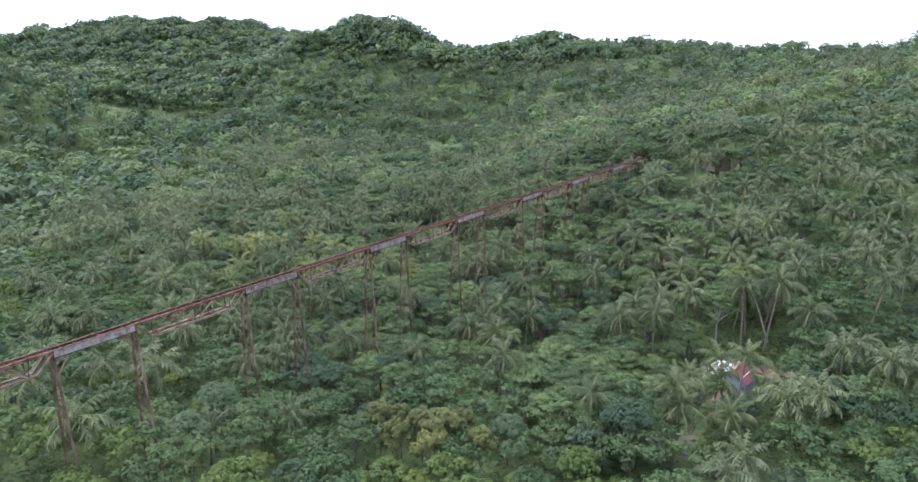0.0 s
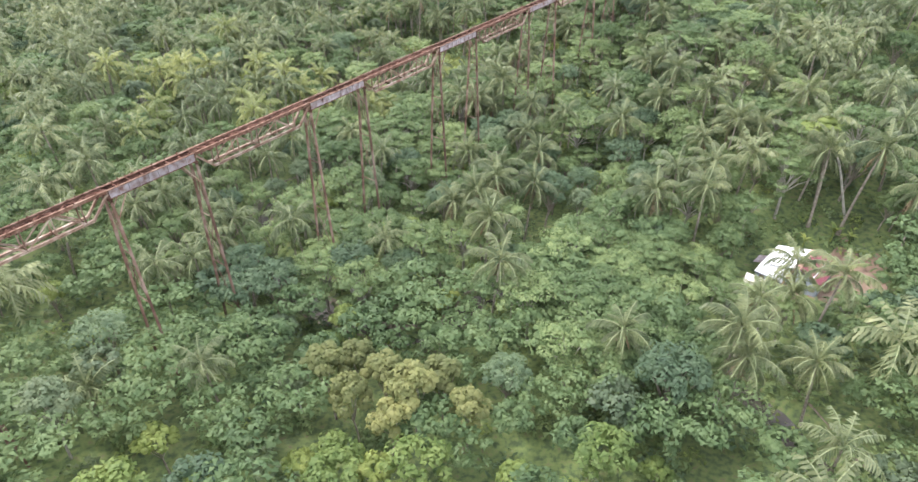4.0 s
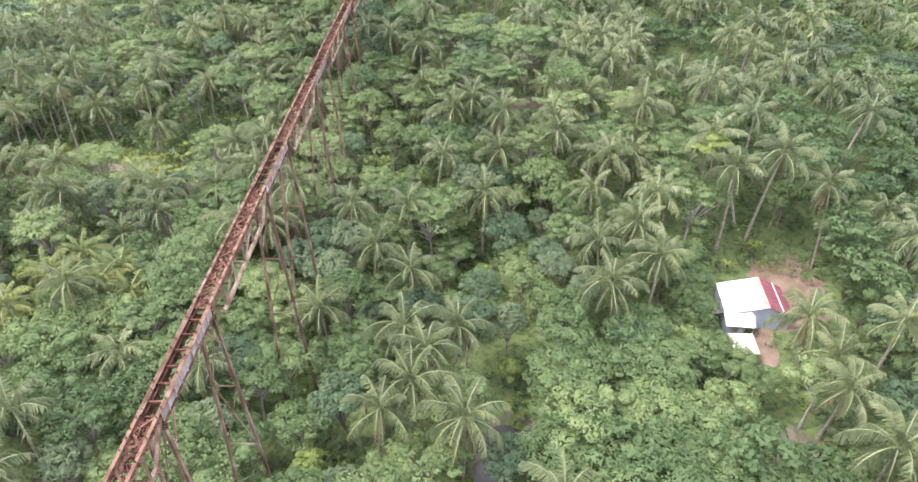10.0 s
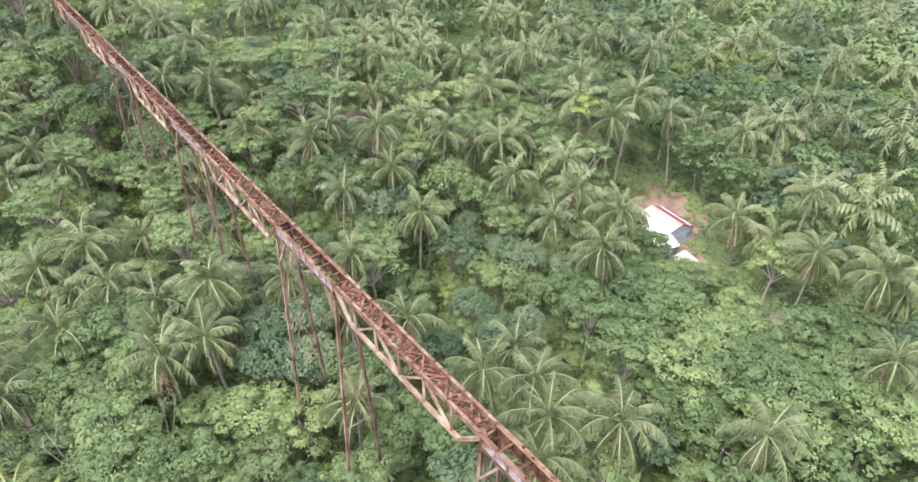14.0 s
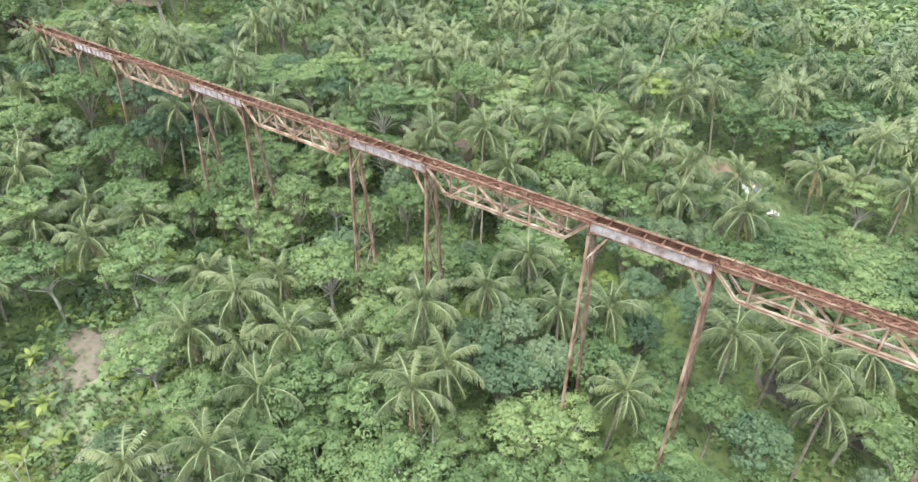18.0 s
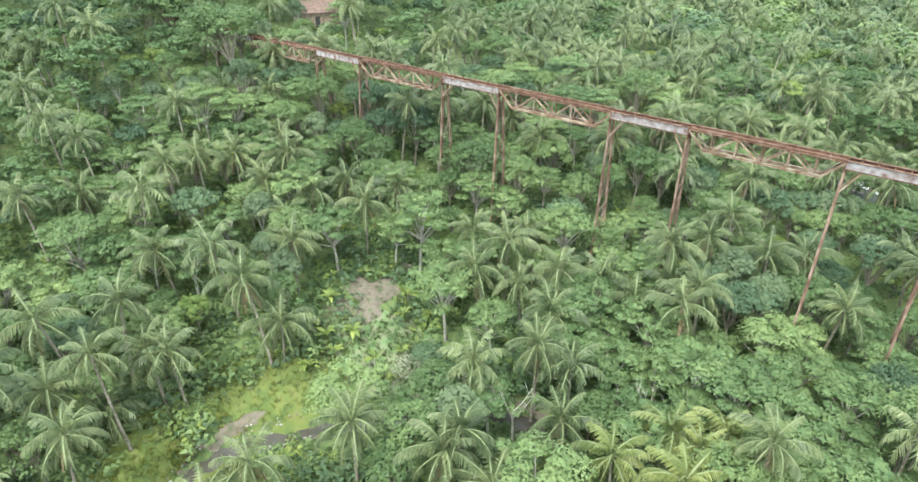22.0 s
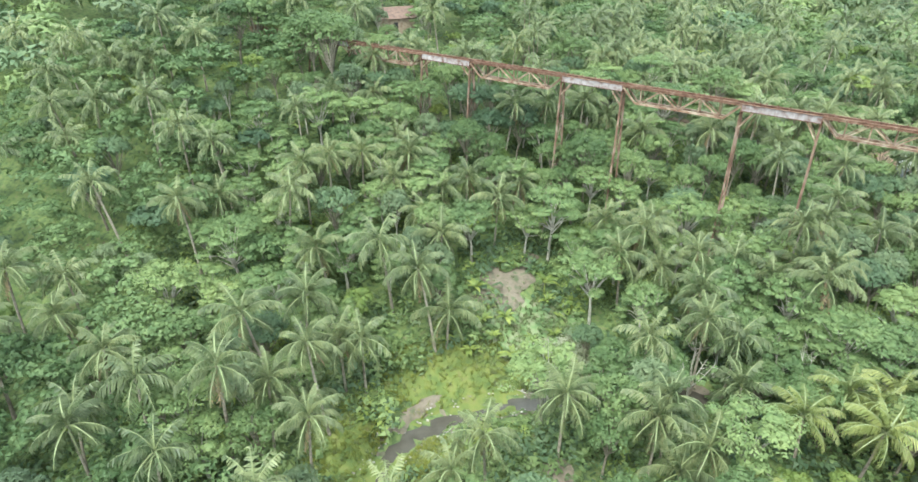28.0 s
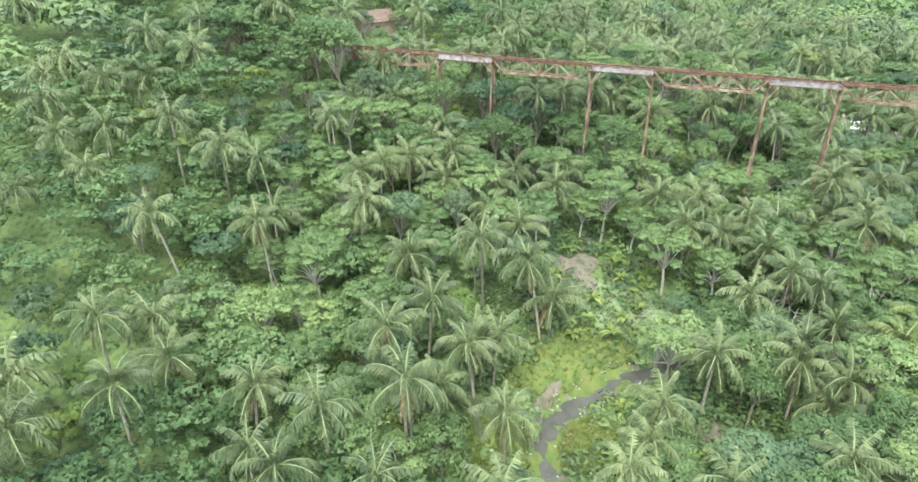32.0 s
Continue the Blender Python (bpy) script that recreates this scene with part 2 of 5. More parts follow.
def bm_mesh(name, bm, mat):
    me = bpy.data.meshes.new(name)
    bm.to_mesh(me)
    bm.free()
    me.materials.append(mat)
    return me


def part(name, data, mat=None, parent=None, label="", m=None):
    """One mesh object under a thing or a part. data: a bmesh or a mesh."""
    if isinstance(data, bmesh.types.BMesh):
        data = bm_mesh(name, data, mat)
    ob = new(name, data)
    ob.parent = parent
    if m is not None:
        ob.matrix_basis = m
    if label:
        tagged(ob, label)
    return ob


def thing(name, m, label, category, group=""):
    ob = new(name)
    ob.empty_display_size = 0.5
    ob.matrix_basis = m
    return tagged(ob, label, category, group)


def add_box(bm, lo, hi, bevel=0.0):
    m = Matrix.Translation([(a + b) / 2 for a, b in zip(lo, hi)]) @ Matrix.Diagonal((*[b - a for a, b in zip(lo, hi)], 1))
    got = bmesh.ops.create_cube(bm, size=1.0, matrix=m)
    if bevel:
        edges = list({e for v in got["verts"] for e in v.link_edges})
        bmesh.ops.bevel(bm, geom=edges, offset=bevel, segments=1, affect="EDGES")
    return bm


def smoothstep(a, b, v):
    t = np.clip((v - a) / (b - a), 0, 1)
    return t * t * (3 - 2 * t)


def bell(x, y, cx, cy, sx, sy, turn=0.0):
    c, s = math.cos(radians(turn)), math.sin(radians(turn))
    u, v = (x - cx) * c + (y - cy) * s, -(x - cx) * s + (y - cy) * c
    return np.exp(-(u / sx) ** 2 - (v / sy) ** 2)


def rolling(x, y):
    return (np.sin(x * 0.043 + 1.3) * np.sin(y * 0.037 + 0.4) + 0.5 * np.sin(x * 0.11 + y * 0.07) + 0.4 * np.sin(y * 0.13 - x * 0.05 + 2))


STREAM = ((40, 60), (37, 78), (33, 87), (27, 93), (18, 104), (13, 109), (4, 100), (-2, 93), (-16, 100), (-30, 112), (-29, 126), (-20, 140), (-13, 148), (-5, 160), (0, 170), (-0.9, 176.8), (-2.7, 180.6),
          (-2.3, 184.5), (-3.4, 188.5), (-4.7, 192.4), (-6.5, 196.0), (-9.2, 198.3), (-13.6, 199.8), (-22, 203), (-40, 211), (-75, 230))


def to_stream(x, y):
    """Metres to the middle of the stream."""
    x, y = np.asarray(x, float), np.asarray(y, float)
    best = np.full(np.broadcast(x, y).shape, 1e9)
    for (ax_, ay_), (bx_, by_) in zip(STREAM[:-1], STREAM[1:]):
        dx, dy = bx_ - ax_, by_ - ay_
        t = np.clip(((x - ax_) * dx + (y - ay_) * dy) / (dx * dx + dy * dy), 0, 1)
        best = np.minimum(best, np.hypot(x - ax_ - t * dx, y - ay_ - t * dy))
    return best


def ground_z(x, y):
    x, y = np.asarray(x, float), np.asarray(y, float)
    lift = np.interp(y, (60, 103, 240, 330, 600), (3.0, 4.0, 19.0, 16.0, 10.0))
    profile = np.where(x < 50, (np.clip(x + 5, 0, None) / 55) ** 1.7, 1 + 0.0105 * (x - 50))
    profile = 2.4 - np.logaddexp(0, (2.4 - profile) * 4) / 4
    z = -8.0 + lift * profile
    z += 5.5 * smoothstep(-15, -75, x) + 0.03 * np.clip(-75 - x, 0, 300)
    z += 3.0 * smoothstep(100, 60, y) * smoothstep(40, 0, x)
    far = smoothstep(260, 420, y)
    # wooded hills behind the valley
    z += 41 * bell(x, y, 60, 620, 230, 130, -8) + 39 * bell(x, y, -95, 625, 95, 110)
    z += 76 * bell(x, y, -350, 880, 350, 170, 8)
    z += 40 * bell(x, y, -385, 430, 120, 95, -14) + 38 * bell(x, y, -258, 334, 78, 34, 10)
    z += 26 * bell(x, y, 330, 330, 150, 220)
    # spur below the middle hill, and the side valley that it closes
    z += 15 * bell(x, y, -128, 478, 30, 100, 8) - 26 * bell(x, y, -215, 490, 52, 100, 22)
    z += (0.7 + 4.0 * far) * rolling(x, y)
    dist = np.hypot(x, y)
    z = z * smoothstep(3000, 1200, dist) + 12 * smoothstep(1200, 3000, dist)
    # level yards of the house and the hut
    yard = bell(x, y, 48, 102, 13, 11)
    z = z * (1 - yard) - 5.2 * yard
    z += 3.6 * bell(x, y, 50, 147, 12, 12) + 6.5 * bell(x, y, 84, 202, 16, 16)
    # the stream's bed and its level banks
    gap = to_stream(x, y)
    flat = np.exp(-(gap / 8.0) ** 2) * smoothstep(165, 176, y)
    z = z * (1 - flat) - 8.7 * flat
    z -= 1.2 * np.exp(-(gap / 2.4) ** 2)
    return z


def gz(x, y):
    return float(ground_z(x, y))


# ---- ground ----
def far_axis(lo, hi, step, reach):
    mid = np.arange(lo, hi + step, step)
    grow = step * 1.1 ** np.arange(1, 75)
    out = np.cumsum(grow)
    out = out[out < reach]
    return np.r_[(lo - out)[::-1], mid, hi + step + out]


ax, ay = far_axis(-60, 120, 1.8, 4600), far_axis(60, 250, 1.8, 4600)
gx, gy = np.meshgrid(ax, ay)
gverts = np.stack([gx.ravel(), gy.ravel(), ground_z(gx, gy).ravel()], 1)
nx, ny = len(ax), len(ay)
ii = (np.arange(ny - 1)[:, None] * nx + np.arange(nx - 1)).ravel()
gme = mesh_of("ground", gverts, np.stack([ii, ii + 1, ii + 1 + nx, ii + nx], 1), [M_GROUND])
gme.polygons.foreach_set("use_smooth", np.ones(len(gme.polygons), bool))
tagged(new("ground", gme), "green and brown valley floor and hills", "ground", kind="structure")

# ---- vegetation ----
def leaves_of(centres, normals, sizes, aspect=1.7):
    """Leaf-shaped triangles: one per centre, each with its own normal and a random turn."""
    n = len(centres)
    a = rng.normal(size=(n, 3))
    normals = normals / np.linalg.norm(normals, axis=1, keepdims=True)
    u = np.cross(normals, a)
    u /= np.linalg.norm(u, axis=1, keepdims=True) + 1e-9
    v = np.cross(normals, u)
    s = sizes[:, None]
    p0 = centres - u * s * aspect * 0.4 + v * s * 0.5
    p1 = centres - u * s * aspect * 0.4 - v * s * 0.5
    p2 = centres + u * s * aspect * 0.6 - normals * s * 0.25
    return np.stack([p0, p1, p2], 1).reshape(-1, 3), np.arange(3 * n).reshape(-1, 3)


def leaf_clump(centre, radius, count, flat, size, up=0.7):
    d = rng.normal(size=(count, 3))
    d /= np.linalg.norm(d, axis=1, keepdims=True)
    r = radius * rng.uniform(0.55, 1.0, (count, 1)) ** 0.6
    d[:, 2] = np.where(rng.random(count) < 0.65, np.abs(d[:, 2]), d[:, 2])
    off = d * r * np.array([1, 1, flat])
    nrm = d * np.array([1, 1, 1.2]) * 0.9 + np.array([0, 0, up]) + rng.normal(size=(count, 3)) * 0.28
    v, f = leaves_of(centre + off, nrm, size * rng.uniform(0.6, 1.35, count))
    # the leaves of a clump are shaded as one rounded mass, each with a little of its own slant
    nrm /= np.linalg.norm(nrm, axis=1, keepdims=True)
    shade = d * (1, 1, 1.1) + np.array([0, 0, 0.35]) + nrm * 0.55
    shade /= np.linalg.norm(shade, axis=1, keepdims=True)
    return v, f, np.repeat(shade, 3, axis=0)


def joined(pieces):
    verts, faces, base = [], [], 0
    for v, f, *_ in pieces:
        verts.append(v)
        faces.append(f + base)
        base += len(v)
    normals = [np.concatenate([p[2] for p in pieces])] if len(pieces[0]) > 2 else []
    return (np.concatenate(verts), np.concatenate(faces), *normals)


def tube(points, radii, sides=6):
    """A tapered tube along the points, as quads."""
    pts = np.asarray(points, float)
    rings = []
    for i, (p, r) in enumerate(zip(pts, radii)):
        d = pts[min(i + 1, len(pts) - 1)] - pts[max(i - 1, 0)]
        d /= np.linalg.norm(d) + 1e-9
        a = np.cross(d, (0.31, 0.95, 0.05))
        a /= np.linalg.norm(a)
        b = np.cross(d, a)
        t = np.arange(sides) * 2 * np.pi / sides
        rings.append(p + r * (np.cos(t)[:, None] * a + np.sin(t)[:, None] * b))
    v = np.concatenate(rings)
    f = []
    for i in range(len(pts) - 1):
        for k in range(sides):
            f.append((i * sides + k, i * sides + (k + 1) % sides, (i + 1) * sides + (k + 1) % sides, (i + 1) * sides + k))
    return v, np.array(f)


def frond_geometry(length, rise, droop, pairs, rib=True, width=1.0, n=9):
    """A feather-shaped palm frond along +x: a rib, and leaflets that hang from both its sides."""
    s = np.linspace(0, 1, n)
    ang = np.radians(rise - droop * s ** 1.25)
    step = length / (n - 1)
    cx = np.r_[0, np.cumsum(np.cos(ang[:-1]) * step)]
    cz = np.r_[0, np.cumsum(np.sin(ang[:-1]) * step)]
    pieces = []
    if rib:
        w = 0.07 * (1 - 0.8 * s) * width
        left = np.stack([cx, w, cz], 1)
        right = np.stack([cx, -w, cz], 1)
        idx = np.arange(n - 1)
        pieces.append((np.concatenate([left, right]), np.stack([idx, idx + 1, idx + 1 + n, idx + n], 1)))
    ribs = (n - 1) if rib else 0
    t = np.linspace(0.16, 0.98, pairs)
    px, pz = np.interp(t, s, cx), np.interp(t, s, cz)
    pa = np.interp(t, s, ang)
    reach = rng.uniform(0.85, 1.1, pairs) * width * np.sin(np.pi * (0.12 + 0.8 * t ** 0.8)) ** 0.7 * (length / 4.6)
    half = 0.5 * length / pairs * 0.8
    for side in (1, -1):
        hang = np.radians(rng.uniform(22, 68, pairs))
        ahead = rng.uniform(0.35, 0.6, pairs)
        tip = np.stack([px + reach * ahead * np.cos(pa), side * reach * np.cos(hang) * 0.9, pz + reach * ahead * np.sin(pa) - reach * np.sin(hang)], 1)
        b0 = np.stack([px - half * np.cos(pa), 0 * px, pz - half * np.sin(pa)], 1)
        b1 = np.stack([px + half * np.cos(pa), 0 * px, pz + half * np.sin(pa)], 1)
        mid = (b0 + b1) / 2 * 0.35 + tip * 0.65 + np.array([0.16 * length / pairs * 2, 0, 0.05])
        v = np.stack([b0, b1, mid, tip], 1).reshape(-1, 3)
        pieces.append((v, np.arange(4 * pairs).reshape(-1, 4)))
    v, f = joined(pieces)
    return v, f, np.r_[np.zeros(ribs, int), np.ones(len(f) - ribs, int)]


def turn_z(v, deg):
    c, s = math.cos(radians(deg)), math.sin(radians(deg))
    return v @ np.array([[c, s, 0], [-s, c, 0], [0, 0, 1]])


FRONDS = []
for rise, droop, length in ((76, 72, 3.8), (56, 100, 4.6), (36, 108, 4.9), (12, 95, 4.6), (-18, 66, 4.0), (-48, 34, 3.3)):
    v, f, slot = frond_geometry(length * 0.93, rise, droop, 36, width=1.16)
    FRONDS.append(mesh_of("frond", v, f, [M_RACHIS, M_PALM], slot))
YELLOW_FRONDS = []
for me in FRONDS:
    y = me.copy()
    y.materials[1] = M_PALM_YELLOW
    YELLOW_FRONDS.append(y)
DEAD_FROND = mesh_of("dead_frond", *frond_geometry(3.6, -62, 25, 11)[:2], [M_DEAD])


def palm_trunk(height, bend):
    height += 2.0
    s = np.linspace(0, 1, 9)
    pts = np.stack([bend * (s ** 2 - 1), 0 * s, height * (s - 1)], 1)
    v, f = tube(pts, 0.2 - 0.075 * s + 0.12 * np.exp(-s * 14), 7)
    return mesh_of("trunk", v, f, [M_BARK])


def coconut_geometry():
    bm = bmesh.new()
    bmesh.ops.create_icosphere(bm, subdivisions=1, radius=0.15)
    bmesh.ops.scale(bm, vec=(1, 1, 1.25), verts=bm.verts)
    return bm_mesh("coconut", bm, M_BANANA)


NUT = coconut_geometry()


def palm_with_fronds(height, bend, count, meshes, seed, label):
    """A coconut palm whose origin is the heart of its crown."""
    r = random.Random(seed)
    p = thing("coconut_palm", Matrix(), label, "palm tree", "coconut palms of the valley")
    part("trunk", palm_trunk(height, bend), parent=p)
    for k in range(r.randint(1, 2)):
        a = r.uniform(0, 6.28)
        part("coconut", NUT, parent=p, m=Matrix.Translation((0.3 * math.cos(a), 0.3 * math.sin(a), r.uniform(-0.45, -0.2))))
    for k in range(count):
        tier = min(5, int(k / count * 6))
        part("frond", meshes[tier], parent=p, m=pose(0, 0, 0.1 - 0.05 * tier, r.uniform(-9, 9), r.uniform(-8, 8), k * 137.5 + r.uniform(-14, 14)) @ Matrix.Scale(r.uniform(0.88, 1.12), 4))
    for k in range(r.randint(0, 2)):
        part("dead_frond", DEAD_FROND, parent=p, label="brown hanging dead frond", m=pose(0, 0, -0.2, 0, 0, r.uniform(0, 360)))
    return p


def crown_geometry(count, pairs, seed, length=1.0, rib=True, n=9, width=1.4):
    r = np.random.default_rng(seed)
    pieces, slots = [], []
    for k in range(count):
        tier = k / count
        v, f, sl = frond_geometry(length * (3.7 + 0.9 * math.sin(tier * 2.6)), 80 - 125 * tier + r.uniform(-8, 8), 50 + 45 * math.sin(tier * 3), pairs, rib, width, n)
        pieces.append((turn_z(v, k * 137.5 + r.uniform(-14, 14)), f))
        slots.append(sl)
    v, f = joined(pieces)
    return v, f, np.concatenate(slots)


def palm_simple(height, bend, seed, mat, label):
    p = thing("coconut_palm", Matrix(), label, "palm tree", "coconut palms of the valley")
    part("trunk", palm_trunk(height, bend), parent=p)
    v, f, sl = crown_geometry(17, 13, seed, length=0.94, n=6, width=1.28)
    part("crown", mesh_of("crown", v, f, [M_RACHIS, mat], sl), parent=p)
    return p


def tree_geometry(height, spread, clumps, leaves, size, flat, seed, layered=False, sides=5):
    """Trunk with limbs, and a crown of leaf clumps with gaps between them. The origin is at the foot."""
    r = np.random.default_rng(seed)
    lean = r.uniform(-0.6, 0.6, 2)
    fork = height * (0.5 if layered else 0.42)
    wood = [tube([(0, 0, -0.5), (lean[0] * 0.3, lean[1] * 0.3, fork * 0.5), (lean[0], lean[1], fork)], (0.22 * spread / 4, 0.17 * spread / 4, 0.13 * spread / 4), sides)]
    foliage = []
    for k in range(clumps):
        a = k * 2.39996 + r.uniform(-0.4, 0.4)
        q = (k + 0.5) / clumps
        rad = spread * (0.25 + 0.75 * math.sqrt(q)) * r.uniform(0.6, 1.0) * 0.85
        if layered:
            z = height * (1 - 0.06 * r.random() - 0.3 * q ** 2 * r.random() - (0.25 if k % 4 == 0 else 0))
        else:
            z = fork + (height - fork) * (1.0 - 0.85 * (rad / spread) ** 2 * r.uniform(0.5, 1.2))
        c = np.array([lean[0] + rad * math.cos(a), lean[1] + rad * math.sin(a), z])
        cr = spread * (0.26 if layered else 0.27) * r.uniform(0.6, 1.35)
        foliage.append(leaf_clump(c, cr, leaves, flat, size, 0.9 if layered else 0.6))
        if k % 2 == 0:
            mid = (c + np.array([lean[0], lean[1], fork])) / 2 + r.normal(size=3) * 0.2
            wood.append(tube([(lean[0], lean[1], fork * r.uniform(0.75, 1)), mid, c - (0, 0, 0.2)], (0.09 * spread / 4, 0.06 * spread / 4, 0.025), 4))
    return joined(wood), joined(foliage)


def tree_thing(name, geo, leaf, bark, label, category, group):
    (wv, wf), (lv, lf, ln) = geo
    t = thing(name, Matrix(), label, category, group)
    part("trunk", mesh_of("trunk", wv, wf, [bark]), parent=t)
    part("crown", mesh_of("crown", lv, lf, [leaf], None, ln), parent=t)
    return t


def place(proto, x, y, z, turn, scale, tilt=(0, 0)):
    return copy_thing(proto, pose(x, y, z, tilt[0], tilt[1], turn) @ Matrix.Scale(scale, 4))


def spread_copies(name, geos, spots, mats, label, category):
    """Many of a kind in one mesh. geos: (verts, faces, slots); spots: rows of x, y, z, turn, scale, kind, material shift."""
    verts, faces, slots, normals, base = [], [], [], [], 0
    for x, y, z, turn, scale, kind, shift in spots:
        v, f, sl, *n = geos[int(kind)]
        if n:
            normals.append(turn_z(n[0], turn))
        verts.append(turn_z(v, turn) * scale + (x, y, z))
        faces.append(f + base)
        slots.append(sl + int(shift))
        base += len(v)
    ob = new(name, mesh_of(name, np.concatenate(verts), np.concatenate(faces), mats, np.concatenate(slots), np.concatenate(normals) if normals else None))
    return tagged(ob, label, category, kind="stuff")

# ---- trestle bridge ----
BX, BY, BZ = -24.7, 93.1, 17.6        # the bridge's line at its zero mark; BZ: underside of the plate girders
BDIR = Vector((0.595, 0.803, 0)).normalized()
BSIDE = Vector((BDIR.y, -BDIR.x, 0))
PERIOD, PLATE_SPAN, HALF_W = 24.9, 9.2, 0.55
DECK = 1.15


def bp(u, side, z):
    """A place on the bridge: metres along it, to its south-east side, and height over the girders' underside."""
    p = Vector((BX, BY, BZ + z)) + BDIR * u + BSIDE * side
    return p


SECTIONS = {}


def section(kind, w, h):
    """A one metre long steel section along +x: an angle, a channel or a flat bar."""
    key = (kind, w, h)
    if key not in SECTIONS:
        bm = bmesh.new()
        t = 0.14 * min(w, h)
        if kind == "angle":
            add_box(bm, (0, -w / 2, -h / 2), (1, -w / 2 + t, h / 2))
            add_box(bm, (0, -w / 2 + t, -h / 2), (1, w / 2, -h / 2 + t))
        elif kind == "beam":
            add_box(bm, (0, -w / 2, h / 2 - t), (1, w / 2, h / 2))
            add_box(bm, (0, -w / 2, -h / 2), (1, w / 2, -h / 2 + t))
            add_box(bm, (0, -t / 2, -h / 2 + t), (1, t / 2, h / 2 - t))
        else:
            add_box(bm, (0, -w / 2, -h / 2), (1, w / 2, h / 2))
        SECTIONS[key] = bm
        me = bpy.data.meshes.new(kind)
        bm.to_mesh(me)
        bm.free()
        SECTIONS[key] = me
    return SECTIONS[key]


STEEL = {}


def member(name, a, b, kind, w, h, mat, parent, label=""):
    key = (kind, w, h, mat.name)
    if key not in STEEL:
        me = section(kind, w, h).copy()
        me.materials.append(mat)
        STEEL[key] = me
    a, b = Vector(a), Vector(b)
    m = Matrix.Translation(a) @ (b - a).to_track_quat("X", "Z").to_matrix().to_4x4() @ Matrix.Diagonal(((b - a).length, 1, 1, 1))
    return part(name, STEEL[key], parent=parent, label=label, m=m)


bridge = thing("trestle_bridge", Matrix(), "long abandoned rusted steel trestle bridge on tall bents above the palms", "bridge")
br = random.Random(3)
FIRST, LAST = -3, 6
for k in range(FIRST, LAST):
    u0 = k * PERIOD + 15.4            # first bent of the pair
    u1 = u0 + PLATE_SPAN              # second bent
    u2 = u0 + PERIOD                  # next pair
    for side in (-HALF_W, HALF_W):
        # plate girder with stiffeners
        bm = bmesh.new()
        add_box(bm, (0, -0.012, 0.2), (PLATE_SPAN, 0.012, DECK))
        rot = BDIR.to_track_quat("X", "Z").to_matrix().to_4x4()
        girder = part("plate_girder", bm, M_PLATE, bridge, "faded grey painted plate girder", Matrix.Translation(bp(u0, side, 0)) @ rot)
        for z0, z1 in ((0.2, 0.25), (DECK - 0.05, DECK)):
            bm2 = bmesh.new()
            add_box(bm2, (0, -0.14, z0), (PLATE_SPAN, 0.14, z1))
            part("flange", bm2, M_CHORD if z0 > 0.5 else M_RUST, girder, "rusted girder flange")
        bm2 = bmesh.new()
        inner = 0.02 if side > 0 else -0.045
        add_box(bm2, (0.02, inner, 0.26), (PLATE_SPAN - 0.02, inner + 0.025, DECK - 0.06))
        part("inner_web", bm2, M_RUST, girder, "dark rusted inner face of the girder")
        for j in range(10):
            x = j * PLATE_SPAN / 9
            for s2 in (-1, 1):
                bm2 = bmesh.new()
                add_box(bm2, (x - 0.03, s2 * 0.014, 0.25), (x + 0.03, s2 * 0.12, DECK - 0.05))
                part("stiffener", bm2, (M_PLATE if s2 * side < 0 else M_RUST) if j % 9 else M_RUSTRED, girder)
        # deck truss
        depth = 1.0
        bays = 6
        n0, n1 = u1, u2
        step = (n1 - n0) / bays
        low = DECK - 0.12 - 2.15
        member("top_chord", bp(n0, side, DECK - 0.12), bp(n1, side, DECK - 0.12), "beam", 0.2, 0.34, M_CHORD, bridge)
        member("bottom_chord", bp(n0 + step * 0.75, side, low), bp(n1 - step * 0.75, side, low), "beam", 0.24, 0.26, M_PALESTEEL, bridge)
        member("end_post", bp(n0, side, DECK - 0.25), bp(n0 + step * 0.75, side, low), "beam", 0.2, 0.2, M_PALESTEEL, bridge)
        member("end_post", bp(n1, side, DECK - 0.25), bp(n1 - step * 0.75, side, low), "beam", 0.2, 0.2, M_PALESTEEL, bridge)
        for j in range(1, bays):
            member("vertical", bp(n0 + j * step, side, DECK - 0.2), bp(n0 + j * step, side, low), "angle", 0.15, 0.15, M_LEG if j % 2 else M_PALESTEEL, bridge)
        for j in range(1, bays - 1):
            a, b = (j, j + 1) if j % 2 else (j + 1, j)
            member("diagonal", bp(n0 + a * step, side, low), bp(n0 + b * step, side, DECK - 0.2), "angle", 0.15, 0.15, M_PALESTEEL, bridge)
    for j in range(0, 7):
        u = u1 + j * (u2 - u1) / 6
        member("cross_beam", bp(u, -HALF_W, DECK - 0.3), bp(u, HALF_W, DECK - 0.3), "beam", 0.12, 0.18, M_RUST, bridge)
        if 0 < j < 6:
            member("bottom_strut", bp(u, -HALF_W, DECK - 2.27), bp(u, HALF_W, DECK - 2.27), "angle", 0.1, 0.1, M_RUST, bridge)
    # rusted ties between the girders, with lugs that stand up at both ends, and loose lacing
    ties = 36
